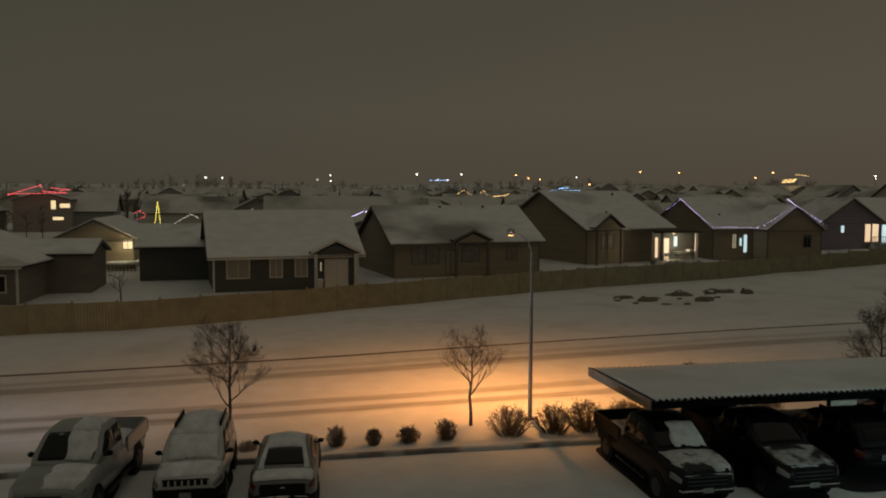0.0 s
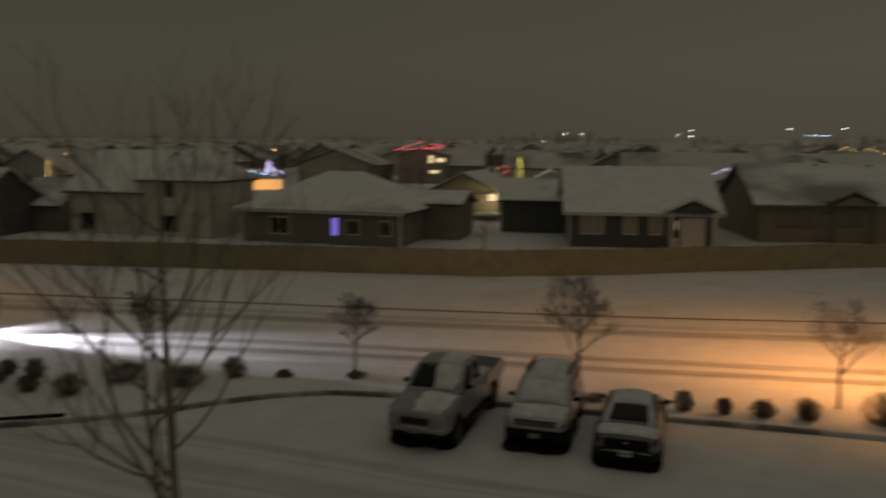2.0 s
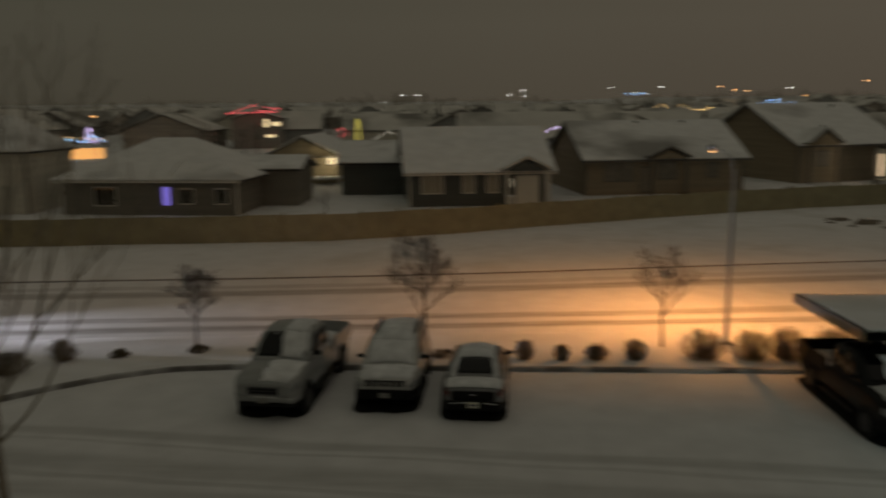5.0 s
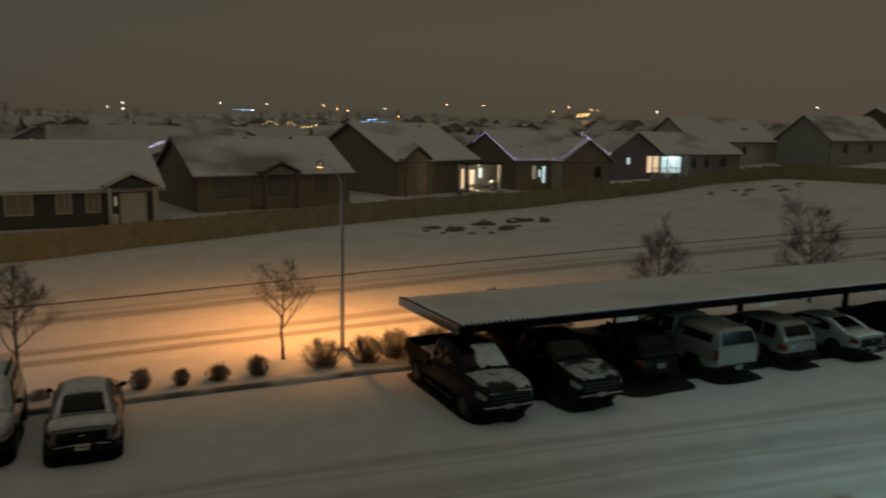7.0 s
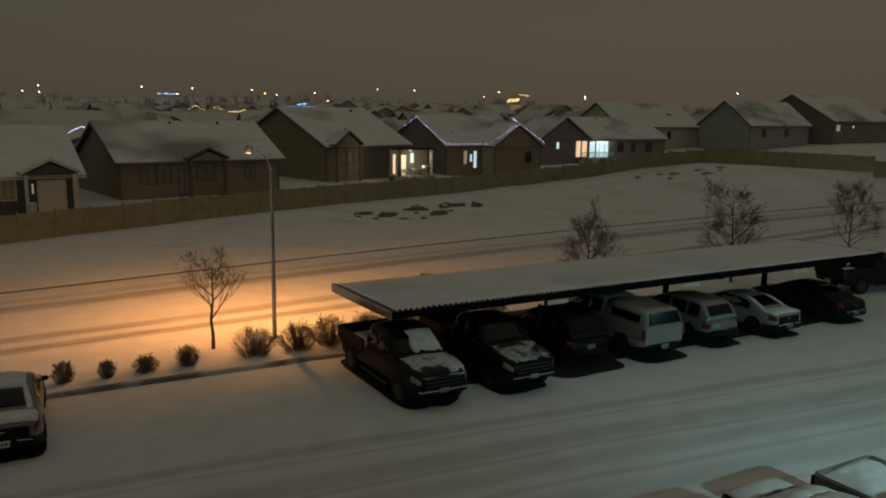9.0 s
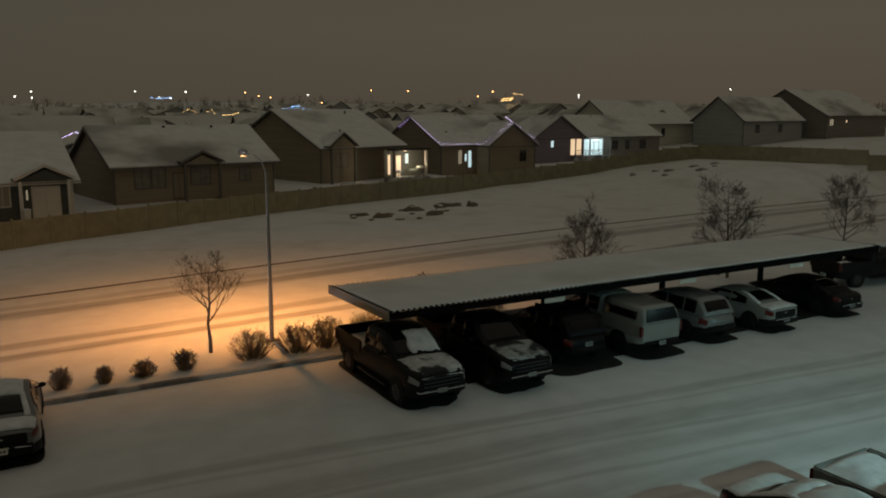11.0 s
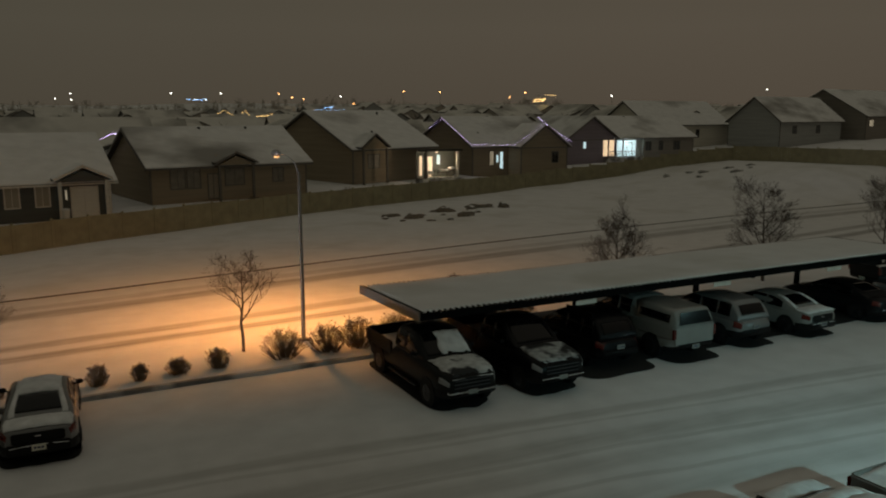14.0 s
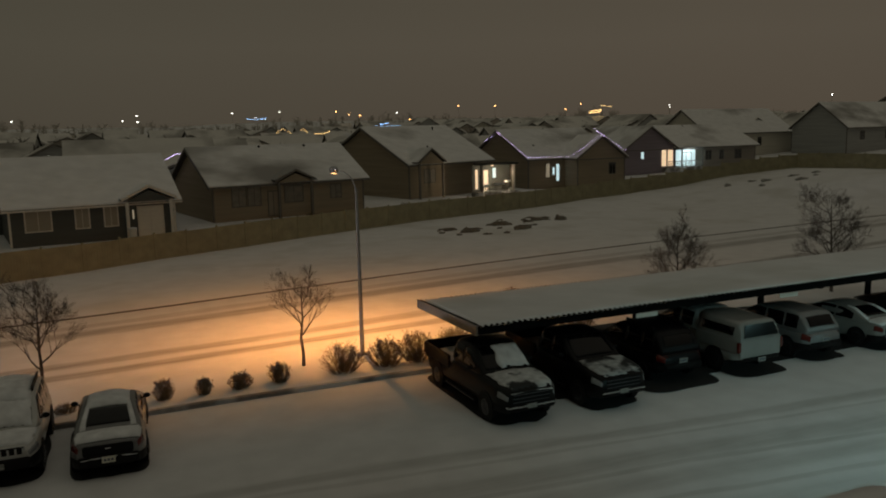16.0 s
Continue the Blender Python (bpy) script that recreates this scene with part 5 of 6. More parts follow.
    if porch:
        x0, x1, depth, ze, pr = porch[:5]
        xm = (x0 + x1) / 2
        back = (ze + pr - hw) / (rise / (d / 2)) + 0.5 if ridge == "x" else 1.0
        for sh in ([(x0 - 0.3, -depth, ze - 0.1), (xm, -depth, ze + pr), (xm, back, ze + pr), (x0 - 0.3, back, ze - 0.1)], [(xm, -depth, ze + pr), (x1 + 0.3, -depth, ze - 0.1), (x1 + 0.3, back, ze - 0.1), (xm, back, ze + pr)]):
            pr_ = part("porch_roof", slab(bmesh.new(), [(x, y, z + 0.2) for x, y, z in sh], 0.12), SHINGLE, h)
            part("snow", slab(bmesh.new(), [(x, y + (0.03 if y < 0 else 0), z + 0.324) for x, y, z in sh], 0.09), snow, pr_, "snow on the porch roof")
        g = bmesh.new()
        plate(g, [(x0, -depth + 0.15, ze), (x1, -depth + 0.15, ze), (xm, -depth + 0.15, ze + pr * 0.97)], (0, 1, 0), 0.1)
        part("gable", g, SIDING[wall], h)
        for a, c in ((x0 - 0.3, xm), (x1 + 0.3, xm)):
            part("barge_board", plate(bmesh.new(), [(a, -depth - 0.004, ze + 0.06), (c, -depth - 0.004, ze + pr + 0.16), (c, -depth - 0.004, ze + pr + 0.33), (a, -depth - 0.004, ze + 0.23)], (0, -1, 0), 0.03), trim or DARK_TRIM, h)
        for x in (x0 + 0.12, x1 - 0.12):
            part("porch_post", boxed(x - 0.11, x + 0.11, -depth + 0.1, -depth + 0.32, -foot, ze + 0.05, 0.015), trim or DARK_TRIM, h)
    return h


def at(x, y, z, turn=0.0):
    return pose(x, y, z, 0, 0, turn)


# first row behind the fence
# Lit slit at 8.12 stands in for a light string on the porch post.
house(at(-5.6, 62.2, 0.9, 8.5), "charcoal bungalow with pale windows, gabled porch and snowy roof", 11.2, 10.5, 2.85, 3.1, "charcoal", over=0.5,
      windows=[("f", 1.0, 1.15, 1.6, 1.45, BLIND, True), ("f", 4.25, 1.15, 0.85, 1.45, BLIND, True), ("f", 6.2, 1.15, 0.85, 1.45, BLIND, True), ("f", 8.12, 1.5, 0.12, 0.7, G_DIM, False), ("f", 8.55, 0.1, 1.75, 2.25, PALE_BLIND, True)], porch=(7.5, 10.9, 1.1, 2.85, 0.85))
house(at(9.2, 70.0, 1.15, 11), "dark brown bungalow with wide snowy roof and small porch", 14.6, 11.0, 3.0, 3.0, "brown", over=0.5,
      windows=[("f", 1.7, 1.1, 1.2, 1.6, DIM_BLIND, True), ("f", 3.15, 1.1, 1.1, 1.6, DIM_BLIND, True), ("f", 6.6, 1.2, 1.7, 1.4, DIM_BLIND, True), ("f", 5.0, 0.1, 0.9, 2.1, DOOR_PAINT, True), ("f", 11.2, 1.3, 1.0, 1.2, DIM_BLIND, True)], porch=(5.6, 9.0, 1.0, 3.0, 0.8), trim=DARK_TRIM)
house(at(31.3, 80.4, 1.6, 20), "dark brown bungalow with tall gable, lit patio and snowy roof", 12.6, 15.6, 3.2, 3.9, "brown", over=0.5,
      windows=[("f", 2.2, 1.1, 1.6, 1.4, DIM_BLIND, True), ("l", 3.0, 1.2, 1.2, 1.3, PANE, False)], porch=(0.5, 4.2, 1.2, 3.2, 1.35), trim=DARK_TRIM)
house(at(49.3, 86.0, 1.6, 7), "dark bungalow edged with violet string lights, snow on its roof", 13.4, 12.6, 3.0, 3.4, "brown", over=0.5,
      windows=[("f", 2.7, 0.6, 0.55, 1.7, G_DIM, True), ("f", 4.35, 0.1, 0.45, 2.1, G_COOL, False), ("f", 3.75, 0.9, 0.3, 0.9, G_COOL, False), ("f", 10.6, 0.7, 1.0, 1.4, PANE, True)], trim=DARK_TRIM)
house(at(54.9, 83.6, 1.6, -1), "front wing of a dark bungalow with broad gable and string lights", 6.9, 5.0, 3.0, 2.5, "brown", ridge="y", over=0.4, windows=[("f", 4.6, 0.9, 0.9, 1.3, PANE, True)], trim=DARK_TRIM)
house(at(73.3, 99.2, 1.7, 2), "mauve-grey gabled wing of a bungalow with a lit patio corner", 10.0, 12.0, 3.1, 3.2, "mauve", ridge="y", over=0.45,
      windows=[("f", 3.3, 1.6, 0.5, 1.0, G_COOL, False), ("f", 7.3, 0.3, 2.2, 2.5, G_WARM, False)], trim=DARK_TRIM)
house(at(83.35, 99.9, 1.7, 3), "taupe bungalow with a glazed patio door under a snowy roof", 17.6, 12.5, 3.1, 3.2, "taupe", over=0.5,
      windows=[("f", 0.3, 0.15, 4.1, 2.55, G_COOL, True), ("f", 1.6, 0.15, 1.9, 2.1, G_COOL, True), ("f", 6.6, 1.0, 1.2, 1.4, PANE, True), ("f", 9.6, 1.0, 0.9, 1.4, PANE, True), ("f", 13, 1.0, 1.4, 1.4, PANE, True)], trim=DARK_TRIM)
house(at(100.8, 112.0, 3.3, 6), "pale stuccoed bungalow with a snowy roof", 23.0, 12.0, 3.35, 4.1, "light", over=0.5, windows=[("f", 6.4, 0.9, 0.9, 1.4, PANE, True), ("f", 13.4, 0.9, 0.9, 1.4, PANE, True)], trim=DARK_TRIM)
house(at(121.8, 100.5, 4.0, 8), "blue-grey house with a broad gable and snowy roof", 21.0, 10.8, 3.3, 4.2, "bluegrey", over=0.5, windows=[("f", 4.0, 1.0, 1.3, 1.4, PANE, True), ("f", 12, 1.0, 1.3, 1.4, PANE, True)], trim=DARK_TRIM)
house(at(146.0, 100.5, 4.9, 8), "taupe house with a tall gable and one lit window", 26.0, 18.0, 3.3, 5.1, "taupe", over=0.5, windows=[("f", 1.2, 1.3, 1.5, 1.2, G_DIM, True), ("f", 8, 1.9, 0.4, 0.5, G_WARM, False)], trim=DARK_TRIM)
house(at(-12.3, 70.0, 0.9, 3), "low dark garage with a snowy roof beside the charcoal bungalow", 6.0, 9.0, 3.0, 1.6, "charcoal", over=0.35, trim=None)
house(at(-21.5, 80.0, 1.1, 0), "cream house with dark gable, lit window and snowy balcony", 7.0, 11.0, 3.0, 1.7, "cream", ridge="y", over=0.5, windows=[("f", 6.0, 2.05, 0.85, 0.85, G_AMBER, True)], trim=DARK_TRIM)
house(at(-31.5, 58.2, 0.7, -3), "dark bungalow with hipped snowy roof and a violet-lit window", 13.6, 10.5, 2.95, 2.6, "dark", over=0.5, hip=5.2,
      windows=[("f", 7.9, 1.0, 0.55, 1.35, G_VIOLET, False), ("f", 9.2, 1.15, 1.0, 1.05, PANE, True), ("f", 12.0, 1.15, 0.85, 1.05, PANE, True), ("f", 2.6, 1.0, 1.6, 1.3, PANE, True)])
house(at(-19.6, 63.2, 0.7, 0), "dark rear wing of a bungalow under a snowy roof", 5.0, 5.2, 3.2, 0.8, "dark", over=0.35, trim=None)
house(at(-41.0, 58.5, 0.5, -2), "pale two-storey house with a hipped snowy roof", 6.8, 6.6, 5.3, 2.3, "light", over=0.4, hip=2.6, windows=[("f", 2.4, 3.9, 0.75, 1.15, PANE, True), ("f", 2.2, 1.0, 1.2, 1.2, PANE, True)], trim=DARK_TRIM)
house(at(-48.5, 59.0, 0.5, -2), "pale lower wing of a two-storey house with a snowy roof", 7.4, 9.0, 4.2, 3.2, "light", over=0.4, windows=[("f", 1.2, 0.9, 1.4, 1.3, PANE, True)], trim=DARK_TRIM)
house(at(-70.5, 51.3, 0.2, -1), "dark bungalow front with pale drawn blinds and a snowy gable", 18.6, 9.4, 3.1, 3.1, "charcoal", over=0.45,
      windows=[("f", 3.6, 0.9, 1.6, 1.6, PALE_BLIND, True), ("f", 8.1, 0.9, 1.9, 1.6, PALE_BLIND, True), ("f", 10.9, 0.2, 0.9, 2.2, PALE_BLIND, True), ("f", 14.1, 0.6, 0.6, 1.9, PALE_BLIND, True), ("f", 15.4, 1.3, 1.7, 1.15, PALE_BLIND, True), ("r", 2.6, 1.0, 1.0, 1.2, DIM_BLIND, True)], porch=(10.2, 12.4, 0.8, 2.95, 0.8), trim=DARK_TRIM)
house(at(-70.0, 55.3, 0.2, -1), "taller rear part of a dark bungalow under a broad snowy roof", 12.3, 8.4, 3.6, 4.9, "charcoal", over=0.5, trim=DARK_TRIM)
house(at(-54.0, 58.5, 0.3, 0), "low dark garage wing with a snowy roof", 5.0, 7.0, 3.0, 2.0, "dark", over=0.35, trim=None)

house(at(-43.6, 139.0, 2.7, 8), "stone house outlined with red string lights and lit windows", 8.6, 8.0, 4.4, 1.3, "stone", ridge="y", over=0.2, windows=[("f", 5.6, 3.0, 0.7, 1.4, G_AMBER, False), ("f", 6.9, 3.2, 1.5, 0.7, G_AMBER, False), ("f", 5.8, 1.2, 1.6, 0.5, G_AMBER, False)], trim=None)

# patio of the brown bungalow
patio = empty("covered_patio", at(39.2, 79.2, 1.4, 2), "covered patio with pale posts and lit snow-dusted furniture", "patio")
part("deck", boxed(-0.4, 4.6, -0.4, 1.3, -0.6, 0.05, 0.01), KERB, patio)
for x in (0.05, 4.1):
    part("post", boxed(x, x + 0.28, -0.25, 0.03, 0.05, 3.0, 0.02), DARK_TRIM if x < 1 else TRIM, patio, "square post")
part("canopy", boxed(-0.2, 4.7, -0.5, 1.2, 3.05, 3.25, 0.02), SHINGLE, patio)
part("snow", boxed(0.45, 4.55, -0.38, 0.9, 0.055, 0.14, 0.03), CAR_SNOW, patio, "snow blown over the deck")
part("wall_panel", boxed(-0.3, 4.6, 1.34, 1.44, 0.0, 3.0), SIDING["charcoal"], patio, "dark wall lit by the patio lamp")
part("glass_door", boxed(1.15, 1.75, 1.28, 1.33, 0.1, 2.4), G_WARM, patio, "lit patio door")
part("glass_door", boxed(0.12, 0.42, 1.28, 1.33, 0.3, 2.5), G_WARM, patio, "lit narrow side pane")
part("glass_door", boxed(2.35, 2.75, 1.28, 1.33, 1.5, 2.6), G_COOL, patio, "lit side pane")
part("lamp", boxed(1.7, 1.95, 0.3, 0.55, 2.88, 3.04, 0.02), G_WARM, patio, "small patio lamp")
for i, (x, w_, z) in enumerate(((0.7, 0.6, 0.6), (2.3, 1.5, 0.75), (3.3, 0.9, 1.0))):
    tb = empty("garden_table" if i == 1 else "garden_chair", at(39.2 + x, 78.95, 1.45, 15 * i), "snow-covered garden %s on the lit patio" % ("table" if i == 1 else "chair"), "table" if i == 1 else "chair")
    part("top" if i == 1 else "seat", boxed(-w_ / 2, w_ / 2, -0.3, 0.3, z - 0.06, z, 0.015), DARK_TRIM, tb)
    part("snow", boxed(-w_ / 2 + 0.03, w_ / 2 - 0.03, -0.27, 0.27, z + 0.003, z + 0.24, 0.07), CAR_SNOW, tb, "cushion of snow")
    for a in (-1, 1):
        for b2 in (-1, 1):
            part("leg", boxed(a * (w_ / 2 - 0.06) - 0.03, a * (w_ / 2 - 0.06) + 0.03, b2 * 0.24 - 0.03, b2 * 0.24 + 0.03, 0.0, z - 0.06), DARK_TRIM, tb)
porch = empty("porch_railing", at(80.7, 98.3, 1.7, 2), "dark wooden railing round a lit patio", "railing")
part("deck", boxed(-0.1, 7.3, -0.1, 0.85, -1.2, 0.08, 0.02), KERB, porch)
part("top_rail", boxed(0, 7.2, 0, 0.08, 1.02, 1.09, 0.01), DARK_TRIM, porch)
part("bottom_rail", boxed(0, 7.2, 0.01, 0.07, 0.2, 0.25, 0.01), DARK_TRIM, porch)
for k in range(25):
    part("baluster", boxed(0.3 * k - 0.025, 0.3 * k + 0.025, 0.015, 0.065, 0.08, 1.02), DARK_TRIM, porch)
for x in (0.0, 3.0, 7.2):
    part("post", boxed(x - 0.08, x + 0.08, -0.04, 0.12, 0.08, 2.95, 0.01), DARK_TRIM, porch)
balcony = empty("balcony", at(-16.8, 77.6, 1.0, 0), "snow-topped balcony railing lit by a wall lamp", "balcony")
part("slab", boxed(0, 2.9, 0, 2.2, -0.4, 0.0, 0.01), TRIM, balcony)
part("snow", boxed(0.05, 2.85, -0.05, 2.2, 0.85, 1.05, 0.05), CAR_SNOW, balcony, "thick snow on the railing")
for i in range(9):
    part("baluster", boxed(0.1 + 0.33 * i, 0.16 + 0.33 * i, 0.02, 0.08, 0.0, 0.85), DARK_TRIM, balcony)


# ---- the estate further back ----
def far_house(seed):
    rng = random.Random(seed)
    w, d, hw, rise = rng.uniform(11, 15), rng.uniform(9, 12), rng.uniform(2.8, 3.3), rng.uniform(2.4, 3.4)
    # Pale walls only, their low contrast standing in for haze.
    wall = rng.choice(["pale", "light", "stone", "pale", "bluegrey"])
    ridge = "x" if seed % 3 else "y"
    return house(at(0, -500, -50), "snow-roofed house further back in the estate", w, d, hw, rise, wall, ridge, windows=[("f", 1.5, 1, 1.2, 1.3, PANE, False), ("f", 5, 1, 1.2, 1.3, PANE, False)],
                 porch=(w * 0.55, w * 0.85, 0.9, hw, 0.8) if seed % 2 and ridge == "x" else None, snow=FAR_SNOW, trim=None, group="houses of the estate", foot=2.5)


kinds = [far_house(s) for s in range(1, 7)]
rng = random.Random(5)
used = [False] * len(kinds)
for row, dist in enumerate((24, 46, 68, 92, 118, 148, 182, 220, 262, 310)):
    half = 70 + dist * 0.85
    x = -half - 30 + rng.uniform(0, 8)
    while x < half + 60:
        y = line_at(FENCE_LINE, min(x, 90)) + dist + 6 + rng.uniform(-4, 4)
        ok = y > 60 and not (x > 95 and y < 122) and not (-20 < x < -8 and y < 95) and not (row == 0 and (28 < x < 52 or 45 < x < 110)) and not (row == 0 and x < -45) and not (-0.37 < x / y < -0.22 and y < 137) and not (-0.48 < x / y < -0.14 and 100 < y < 137) and not (-0.60 < x / y < -0.44 and y < 118)
        ang = math.degrees(math.atan2(y, x))
        if ok and 30 < ang < 155:
            i = rng.randrange(len(kinds))
            mm = at(x, y, ground_z(x, y) + 0.2, rng.choice((0, 4, -6, 12, 90, 96, 180)))
            if used[i]:
                copy_thing(kinds[i], mm)
            else:
                kinds[i].matrix_basis = mm
                used[i] = True
        x += rng.uniform(15, 21)
for i, u in enumerate(used):
    if not u:
        kinds[i].matrix_basis = at(-20 + 18 * i, 150, ground_z(-20 + 18 * i, 150))


def far_wood(name, pts, h, label, mat=FAR_HAZED, girth=1.0):
    """A distant line of bare woods as one fine mesh."""
    r = random.Random(len(pts))
    bm = bmesh.new()
    for (xa, ya), (xb, yb) in zip(pts, pts[1:]):
        n = int(math.hypot(xb - xa, yb - ya) / 1.1)
        for i in range(n):
            f = i / n
            x, y = xa + (xb - xa) * f + r.uniform(-6, 6), ya + (yb - ya) * f + r.uniform(-14, 14)
            z, hh = ground_z(x, y), h * r.uniform(0.55, 1.1) * (0.7 + 0.4 * noise.noise((x * 0.02, y * 0.02, 1)))
            tube(bm, [(x, y, z), (x + r.uniform(-0.4, 0.4), y, z + hh)], [0.22 * girth, 0.05 * girth], 3, False)
            for k in range(12):
                b0 = Vector((x, y, z + hh * r.uniform(0.3, 0.95)))
                tube(bm, [b0, b0 + Vector((r.uniform(-1, 1), r.uniform(-1, 1), r.uniform(0.3, 1))) * hh * 0.3], [0.14 * girth, 0.05 * girth], 3, False)
    return tagged(finish(name, bm, mat), label, "woods", kind="stuff")


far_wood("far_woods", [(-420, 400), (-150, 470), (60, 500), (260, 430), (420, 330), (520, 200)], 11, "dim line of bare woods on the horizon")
for i, pts in enumerate(([(-90, 150), (-60, 165)], [(-40, 180), (-5, 200)], [(8, 140), (22, 150)], [(30, 215), (75, 225)], [(50, 150), (72, 140)], [(95, 190), (140, 200)], [(-110, 240), (-40, 260)], [(100, 260), (200, 250)])):
    far_wood("estate_trees", pts, 6 + i % 3, "dark bare trees among the snowy roofs", WINTER_WOOD)
for i, pts in enumerate(([(-4, 112), (12, 116)], [(20, 128), (42, 131)], [(-62, 131), (-36, 128)], [(62, 128), (76, 132)], [(30, 168), (62, 172)], [(-32, 152), (0, 160)], [(76, 152), (102, 162)], [(112, 150), (134, 166)], [(-10, 182), (24, 186)])):
    far_wood("estate_trees", pts, 5.4 + 0.8 * (i % 3), "leafless garden trees between the estate's houses", WINTER_WOOD, 0.45)
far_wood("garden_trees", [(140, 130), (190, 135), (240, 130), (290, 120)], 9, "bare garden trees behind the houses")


# ---- lights in the estate ----
def far_lamp(p, mat, ground=None, size=0.32):
    x, y, z = p
    g = ground_z(x, y) if ground is None else ground
    g = min(g, z - 2)
    s = empty("street_lamp", pose(x, y, g), "distant lit street lamp among snowy roofs", "street lamp", "distant street lamps")
    bm = bmesh.new()
    tube(bm, [(0, 0, 0), (0, 0, z - g)], [0.07, 0.05], 6)
    part("pole", bm, FAR_HAZED, s)
    bm = bmesh.new()
    bmesh.ops.create_icosphere(bm, subdivisions=2, radius=size)
    bmesh.ops.scale(bm, vec=(1.2, 1.0, 0.75), verts=bm.verts)
    bmesh.ops.translate(bm, vec=(0, 0, z - g), verts=bm.verts)
    part("lamp", bm, mat, s, "glowing lamp", True)


for p in [(-38.9, 398, 15.4), (-31.1, 398.8, 15.5), (20.7, 399.5, 17.3), (14.3, 399.7, 15.0), (20.7, 397, 14.5), (63.4, 394.9, 17.9), (85.4, 390.8, 18.0), (140, 374.7, 16.8)]:
    far_lamp(p, G_LAMP, size=0.27)
for p in [(-49, 397, 11.8), (73.8, 393, 15.4), (78.5, 392.2, 14.9), (254.4, 308.7, 16.0), (190.7, 231.6, 15.0), (228.1, 194.8, 16.8)]:
    far_lamp(p, G_LAMP, size=0.2)
for p in [(111.7, 384, 17.8), (117.6, 382, 16.2), (123, 380.6, 15.6), (168.3, 362.9, 19.3), (184.6, 354.9, 19.0), (211.9, 339.3, 11.7), (220.6, 333.7, 18.8), (214, 337, 16.5), (146, 372.4, 13.2), (158.8, 254.5, 11.1), (-57.2, 116.7, 7.9), (-82.7, 100.3, 7.2)]:
    far_lamp(p, G_SODIUM, size=0.33 if p[1] > 150 else 0.14)


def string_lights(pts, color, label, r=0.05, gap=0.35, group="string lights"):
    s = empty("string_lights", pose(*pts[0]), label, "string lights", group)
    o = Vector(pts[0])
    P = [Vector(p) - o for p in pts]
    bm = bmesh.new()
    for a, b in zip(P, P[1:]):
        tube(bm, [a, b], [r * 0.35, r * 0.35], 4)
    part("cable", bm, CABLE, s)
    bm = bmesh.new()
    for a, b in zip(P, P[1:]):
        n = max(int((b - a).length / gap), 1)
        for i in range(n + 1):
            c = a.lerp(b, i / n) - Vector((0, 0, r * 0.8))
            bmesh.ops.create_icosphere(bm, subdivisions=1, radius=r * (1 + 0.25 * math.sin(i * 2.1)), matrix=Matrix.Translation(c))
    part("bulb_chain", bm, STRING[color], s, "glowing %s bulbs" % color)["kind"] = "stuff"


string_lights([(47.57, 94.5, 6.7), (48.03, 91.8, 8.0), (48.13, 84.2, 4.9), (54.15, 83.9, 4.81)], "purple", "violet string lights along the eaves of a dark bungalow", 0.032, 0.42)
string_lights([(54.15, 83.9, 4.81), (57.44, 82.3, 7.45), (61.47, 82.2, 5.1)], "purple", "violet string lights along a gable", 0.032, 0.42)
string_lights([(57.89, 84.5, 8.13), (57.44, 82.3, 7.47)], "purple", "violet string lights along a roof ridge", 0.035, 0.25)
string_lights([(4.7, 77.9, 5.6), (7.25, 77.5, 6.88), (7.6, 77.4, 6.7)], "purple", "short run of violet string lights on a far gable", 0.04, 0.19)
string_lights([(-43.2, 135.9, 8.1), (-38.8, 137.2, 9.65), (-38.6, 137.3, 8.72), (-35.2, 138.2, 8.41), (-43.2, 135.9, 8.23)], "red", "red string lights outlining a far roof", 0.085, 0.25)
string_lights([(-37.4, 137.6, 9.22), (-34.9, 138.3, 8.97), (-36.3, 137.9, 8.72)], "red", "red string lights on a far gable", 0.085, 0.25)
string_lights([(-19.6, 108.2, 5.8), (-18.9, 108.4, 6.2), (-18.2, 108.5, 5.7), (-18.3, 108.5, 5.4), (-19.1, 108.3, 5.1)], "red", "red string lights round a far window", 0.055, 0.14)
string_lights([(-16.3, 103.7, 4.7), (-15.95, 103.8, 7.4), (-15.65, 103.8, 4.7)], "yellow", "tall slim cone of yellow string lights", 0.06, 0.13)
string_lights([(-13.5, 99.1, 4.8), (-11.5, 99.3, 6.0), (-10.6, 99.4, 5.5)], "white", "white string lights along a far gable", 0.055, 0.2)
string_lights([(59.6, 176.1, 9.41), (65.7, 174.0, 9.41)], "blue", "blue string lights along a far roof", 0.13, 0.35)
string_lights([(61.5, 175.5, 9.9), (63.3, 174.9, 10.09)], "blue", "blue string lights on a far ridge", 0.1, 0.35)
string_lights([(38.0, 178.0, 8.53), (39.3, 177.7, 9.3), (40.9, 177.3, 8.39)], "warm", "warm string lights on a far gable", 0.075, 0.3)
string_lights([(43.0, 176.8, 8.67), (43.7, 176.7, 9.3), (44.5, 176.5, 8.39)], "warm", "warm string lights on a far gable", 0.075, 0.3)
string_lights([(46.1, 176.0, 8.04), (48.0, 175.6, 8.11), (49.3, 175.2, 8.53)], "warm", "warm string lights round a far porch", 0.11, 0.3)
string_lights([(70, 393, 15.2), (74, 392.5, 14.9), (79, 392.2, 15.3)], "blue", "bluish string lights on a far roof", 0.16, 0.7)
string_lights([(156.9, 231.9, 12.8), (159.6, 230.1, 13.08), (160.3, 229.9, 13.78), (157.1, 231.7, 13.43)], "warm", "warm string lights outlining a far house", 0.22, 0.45)
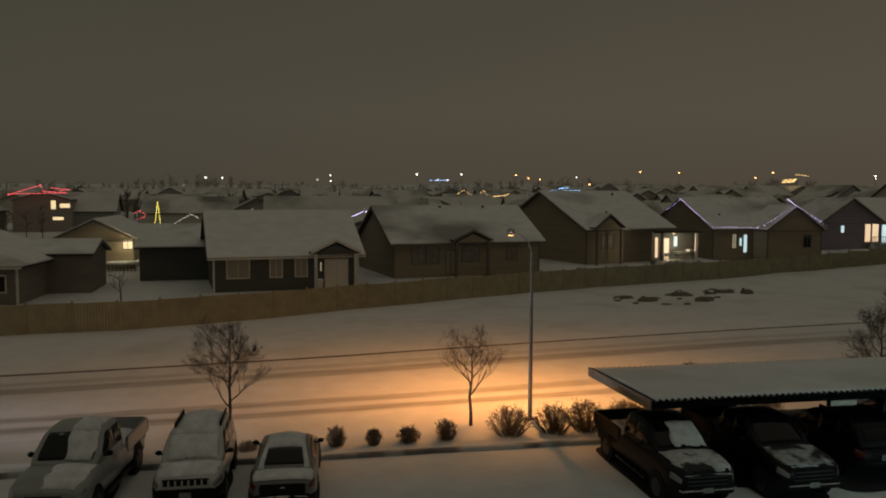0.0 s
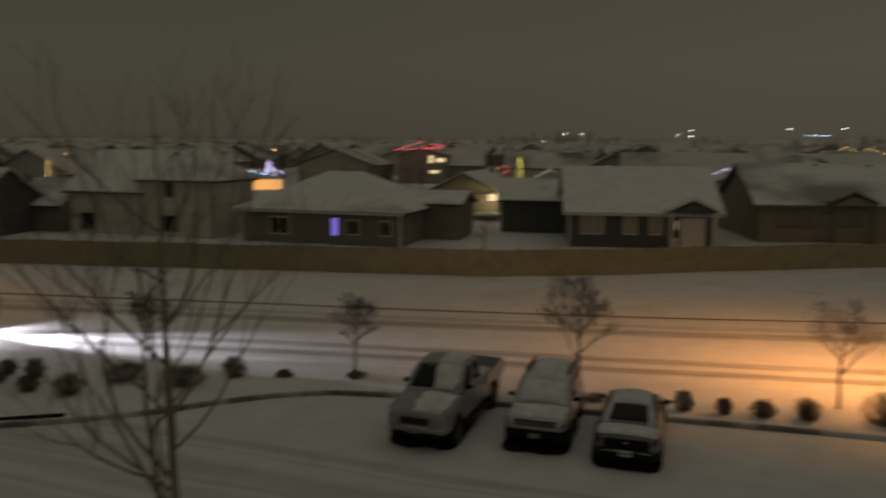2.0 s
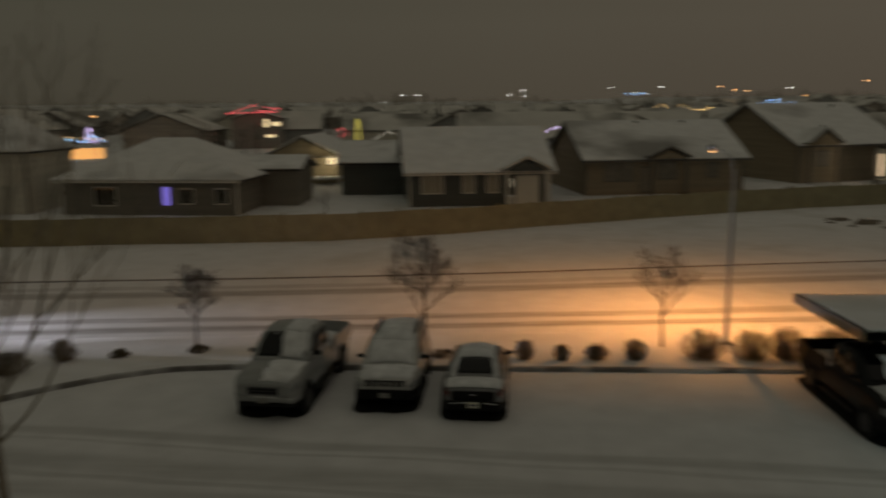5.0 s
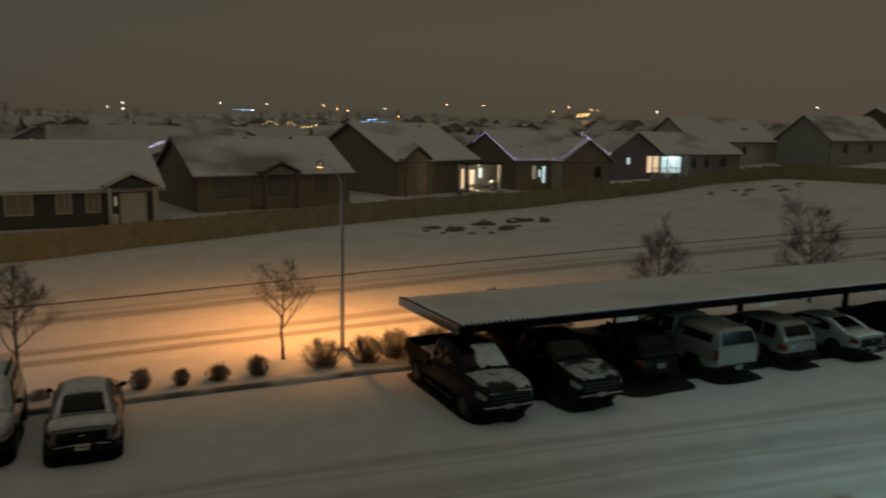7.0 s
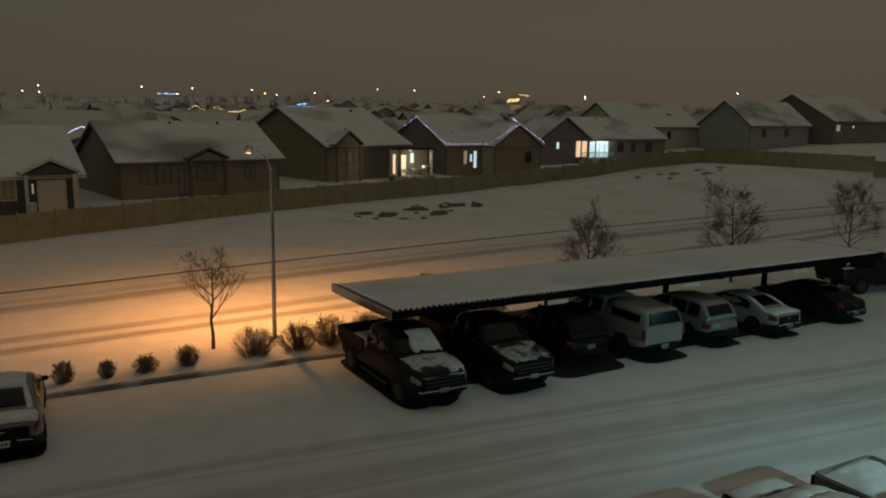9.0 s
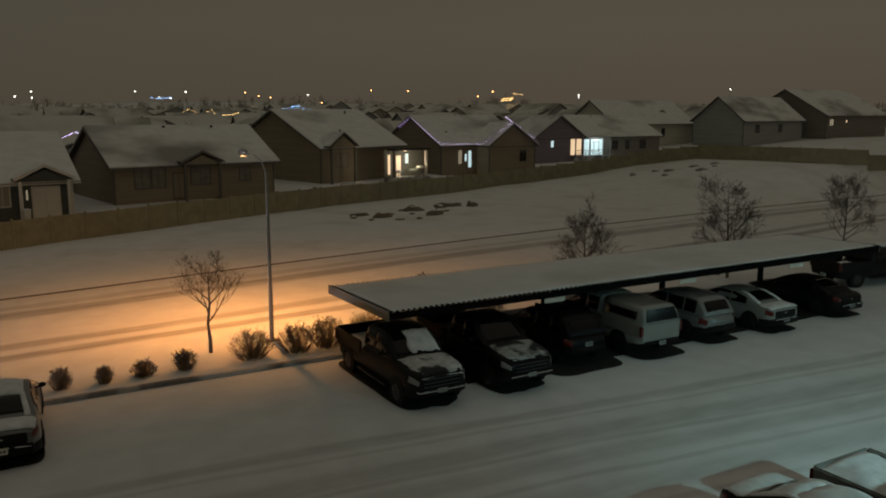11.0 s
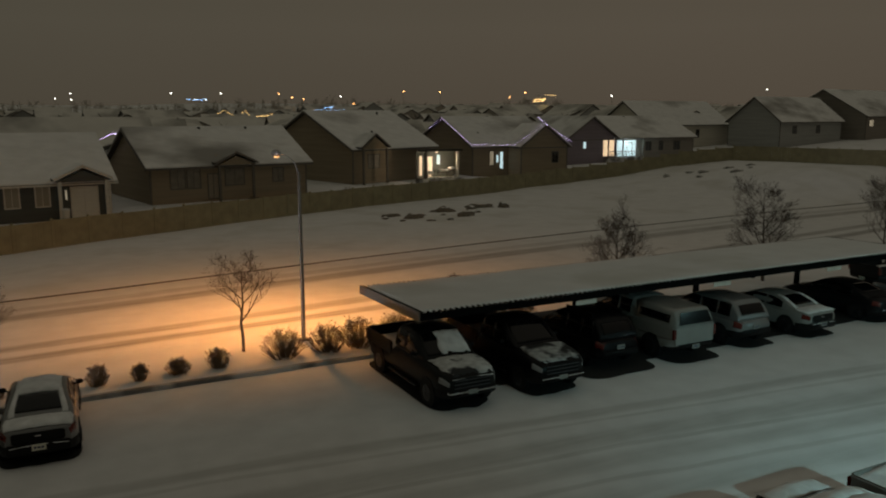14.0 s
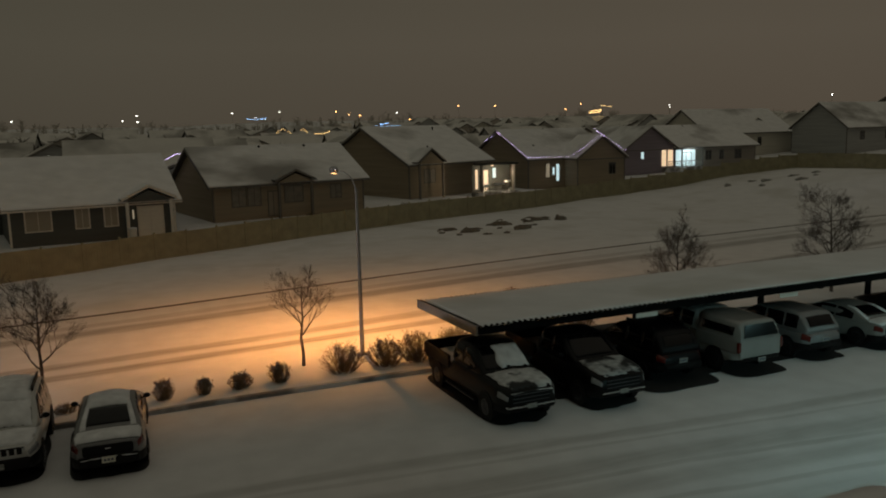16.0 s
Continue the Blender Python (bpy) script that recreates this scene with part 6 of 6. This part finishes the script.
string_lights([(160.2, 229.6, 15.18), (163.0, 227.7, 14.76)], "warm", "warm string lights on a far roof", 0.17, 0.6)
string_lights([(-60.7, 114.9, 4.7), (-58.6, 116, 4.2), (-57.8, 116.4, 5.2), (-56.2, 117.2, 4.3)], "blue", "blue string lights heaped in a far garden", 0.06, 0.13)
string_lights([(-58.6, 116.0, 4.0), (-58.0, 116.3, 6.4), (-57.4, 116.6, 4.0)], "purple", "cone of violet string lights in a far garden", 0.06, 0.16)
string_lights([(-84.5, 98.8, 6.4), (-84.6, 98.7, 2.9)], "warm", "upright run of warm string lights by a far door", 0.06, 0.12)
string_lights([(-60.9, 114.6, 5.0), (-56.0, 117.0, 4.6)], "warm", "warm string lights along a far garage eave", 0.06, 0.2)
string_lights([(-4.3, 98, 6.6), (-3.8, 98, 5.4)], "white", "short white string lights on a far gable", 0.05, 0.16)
garage = empty("lit_garage_door", pose(-60.8, 114.9, 1.6, 0, 0, 27), "far garage door with amber porch light put into its glow", "garage door")
# Emissive door: the light falling on it is put into its material.
part("door", boxed(0, 5.0, 0, 0.1, 0, 1.7, 0.01), G_ORANGE, garage)

# ---- small things round the houses ----
def roof_vent(x, y, z, h=0.32, r=0.075):
    bm = bmesh.new()
    tube(bm, [(0, 0, -0.4), (0, 0, h)], [r, r], 10)
    tube(bm, [(0, 0, h - 0.02), (0, 0, h + 0.10), (0, 0, h + 0.16)], [r * 1.6, r * 1.6, r * 0.3], 10)
    tagged(finish("roof_vent", bm, METAL), "dark metal vent pipe on a snowy roof", "vent pipe", "roof vents").location = (x, y, z)


for v_ in ((14.5, 76.2, 7.3), (19.0, 77.0, 7.3), (38.2, 90.0, 8.7), (35.0, 84.0, 6.6), (55.5, 93.0, 8.2), (51.5, 88.6, 6.2), (-26.0, 63.3, 6.3), (90.0, 106.0, 8.1)):
    roof_vent(v_[0], v_[1], v_[2] - 0.4)


def conifer(m, h, r, seed):
    q = random.Random(seed)
    t = empty("conifer", m, "small dark conifer dusted with snow between the houses", "tree", "conifers")
    bm = bmesh.new()
    tube(bm, [(0, 0, -0.3), (0, 0, h * 0.95)], [0.12, 0.02], 7)
    part("trunk", bm, BARK, t)
    bm = bmesh.new()
    for i in range(420):
        f = q.random() ** 0.8
        a = q.uniform(0, 6.283)
        rr = r * (1 - f) * q.uniform(0.6, 1.1) + 0.04
        b0 = Vector((0, 0, h * (0.06 + 0.92 * f)))
        tip = Vector((math.cos(a) * rr, math.sin(a) * rr, b0.z - 0.18 * rr))
        w = Vector((-math.sin(a), math.cos(a), 0)) * 0.10
        mid = b0.lerp(tip, 0.6)
        vs = [bm.verts.new(p) for p in (b0, mid + w, tip, mid - w, mid + Vector((0, 0, 0.09)))]
        for tri in ((0, 1, 4), (1, 2, 4), (2, 3, 4), (3, 0, 4)):
            bm.faces.new([vs[k] for k in tri])
    part("crown", bm, NEEDLE, t, "dense dark needles")


conifer(pose(-24.2, 72.5, 0.9), 5.6, 1.0, 3)
conifer(pose(-4.4, 118.0, 1.8), 6.4, 0.8, 4)
conifer(pose(60.5, 101.5, 1.2), 6.0, 1.1, 6)
conifer(pose(2.0, 150.0, 2.2), 7.0, 1.2, 8)
bare_tree(pose(-11.3, 57.2, 0.6), 91, 2.9, "young bare garden tree behind the fence", 0.05, 0.35, depth=3, first=5)
bin_ = empty("garden_bin", pose(2.35, 62.2, 0.9, 0, 0, 8), "pale lidded bin beside a porch", "bin")
bm = bmesh.new()
tube(bm, [(0, 0, 0), (0, 0, 0.9)], [0.22, 0.27], 14)
part("drum", bm, TRIM, bin_)
bm = bmesh.new()
tube(bm, [(0, 0, 0.905), (0, 0, 0.98), (0, 0, 1.02)], [0.29, 0.27, 0.1], 14)
part("lid", bm, CAR_SNOW, bin_, "lid capped with snow")

# ---- the building that the view is taken from ----
bm = bmesh.new()
box(bm, -45, 45, -16, -2.2, 0, 10.5)
block = tagged(finish("apartment_building", bm, SIDING["taupe"]), "taupe apartment block behind the viewpoint", "building", kind="structure")
part("parapet", boxed(-45.2, 45.2, -16.2, -2.0, 10.5, 11.0, 0.05), TRIM, block)
# The housing at x 39 goes with the added fill lamp.
for x in (16.6, 39.0):
    wp = empty("wall_lamp", pose(x, -2.2, 6.7), "unseen wall lamp assumed over the car park on the apartment block", "wall lamp", "wall lamps")
    part("housing", boxed(-0.2, 0.2, 0.0, 0.9, 0.05, 0.3, 0.03), METAL, wp)
    part("lens", boxed(-0.14, 0.14, 0.55, 0.85, 0.02, 0.046, 0.005), G_COOL, wp)
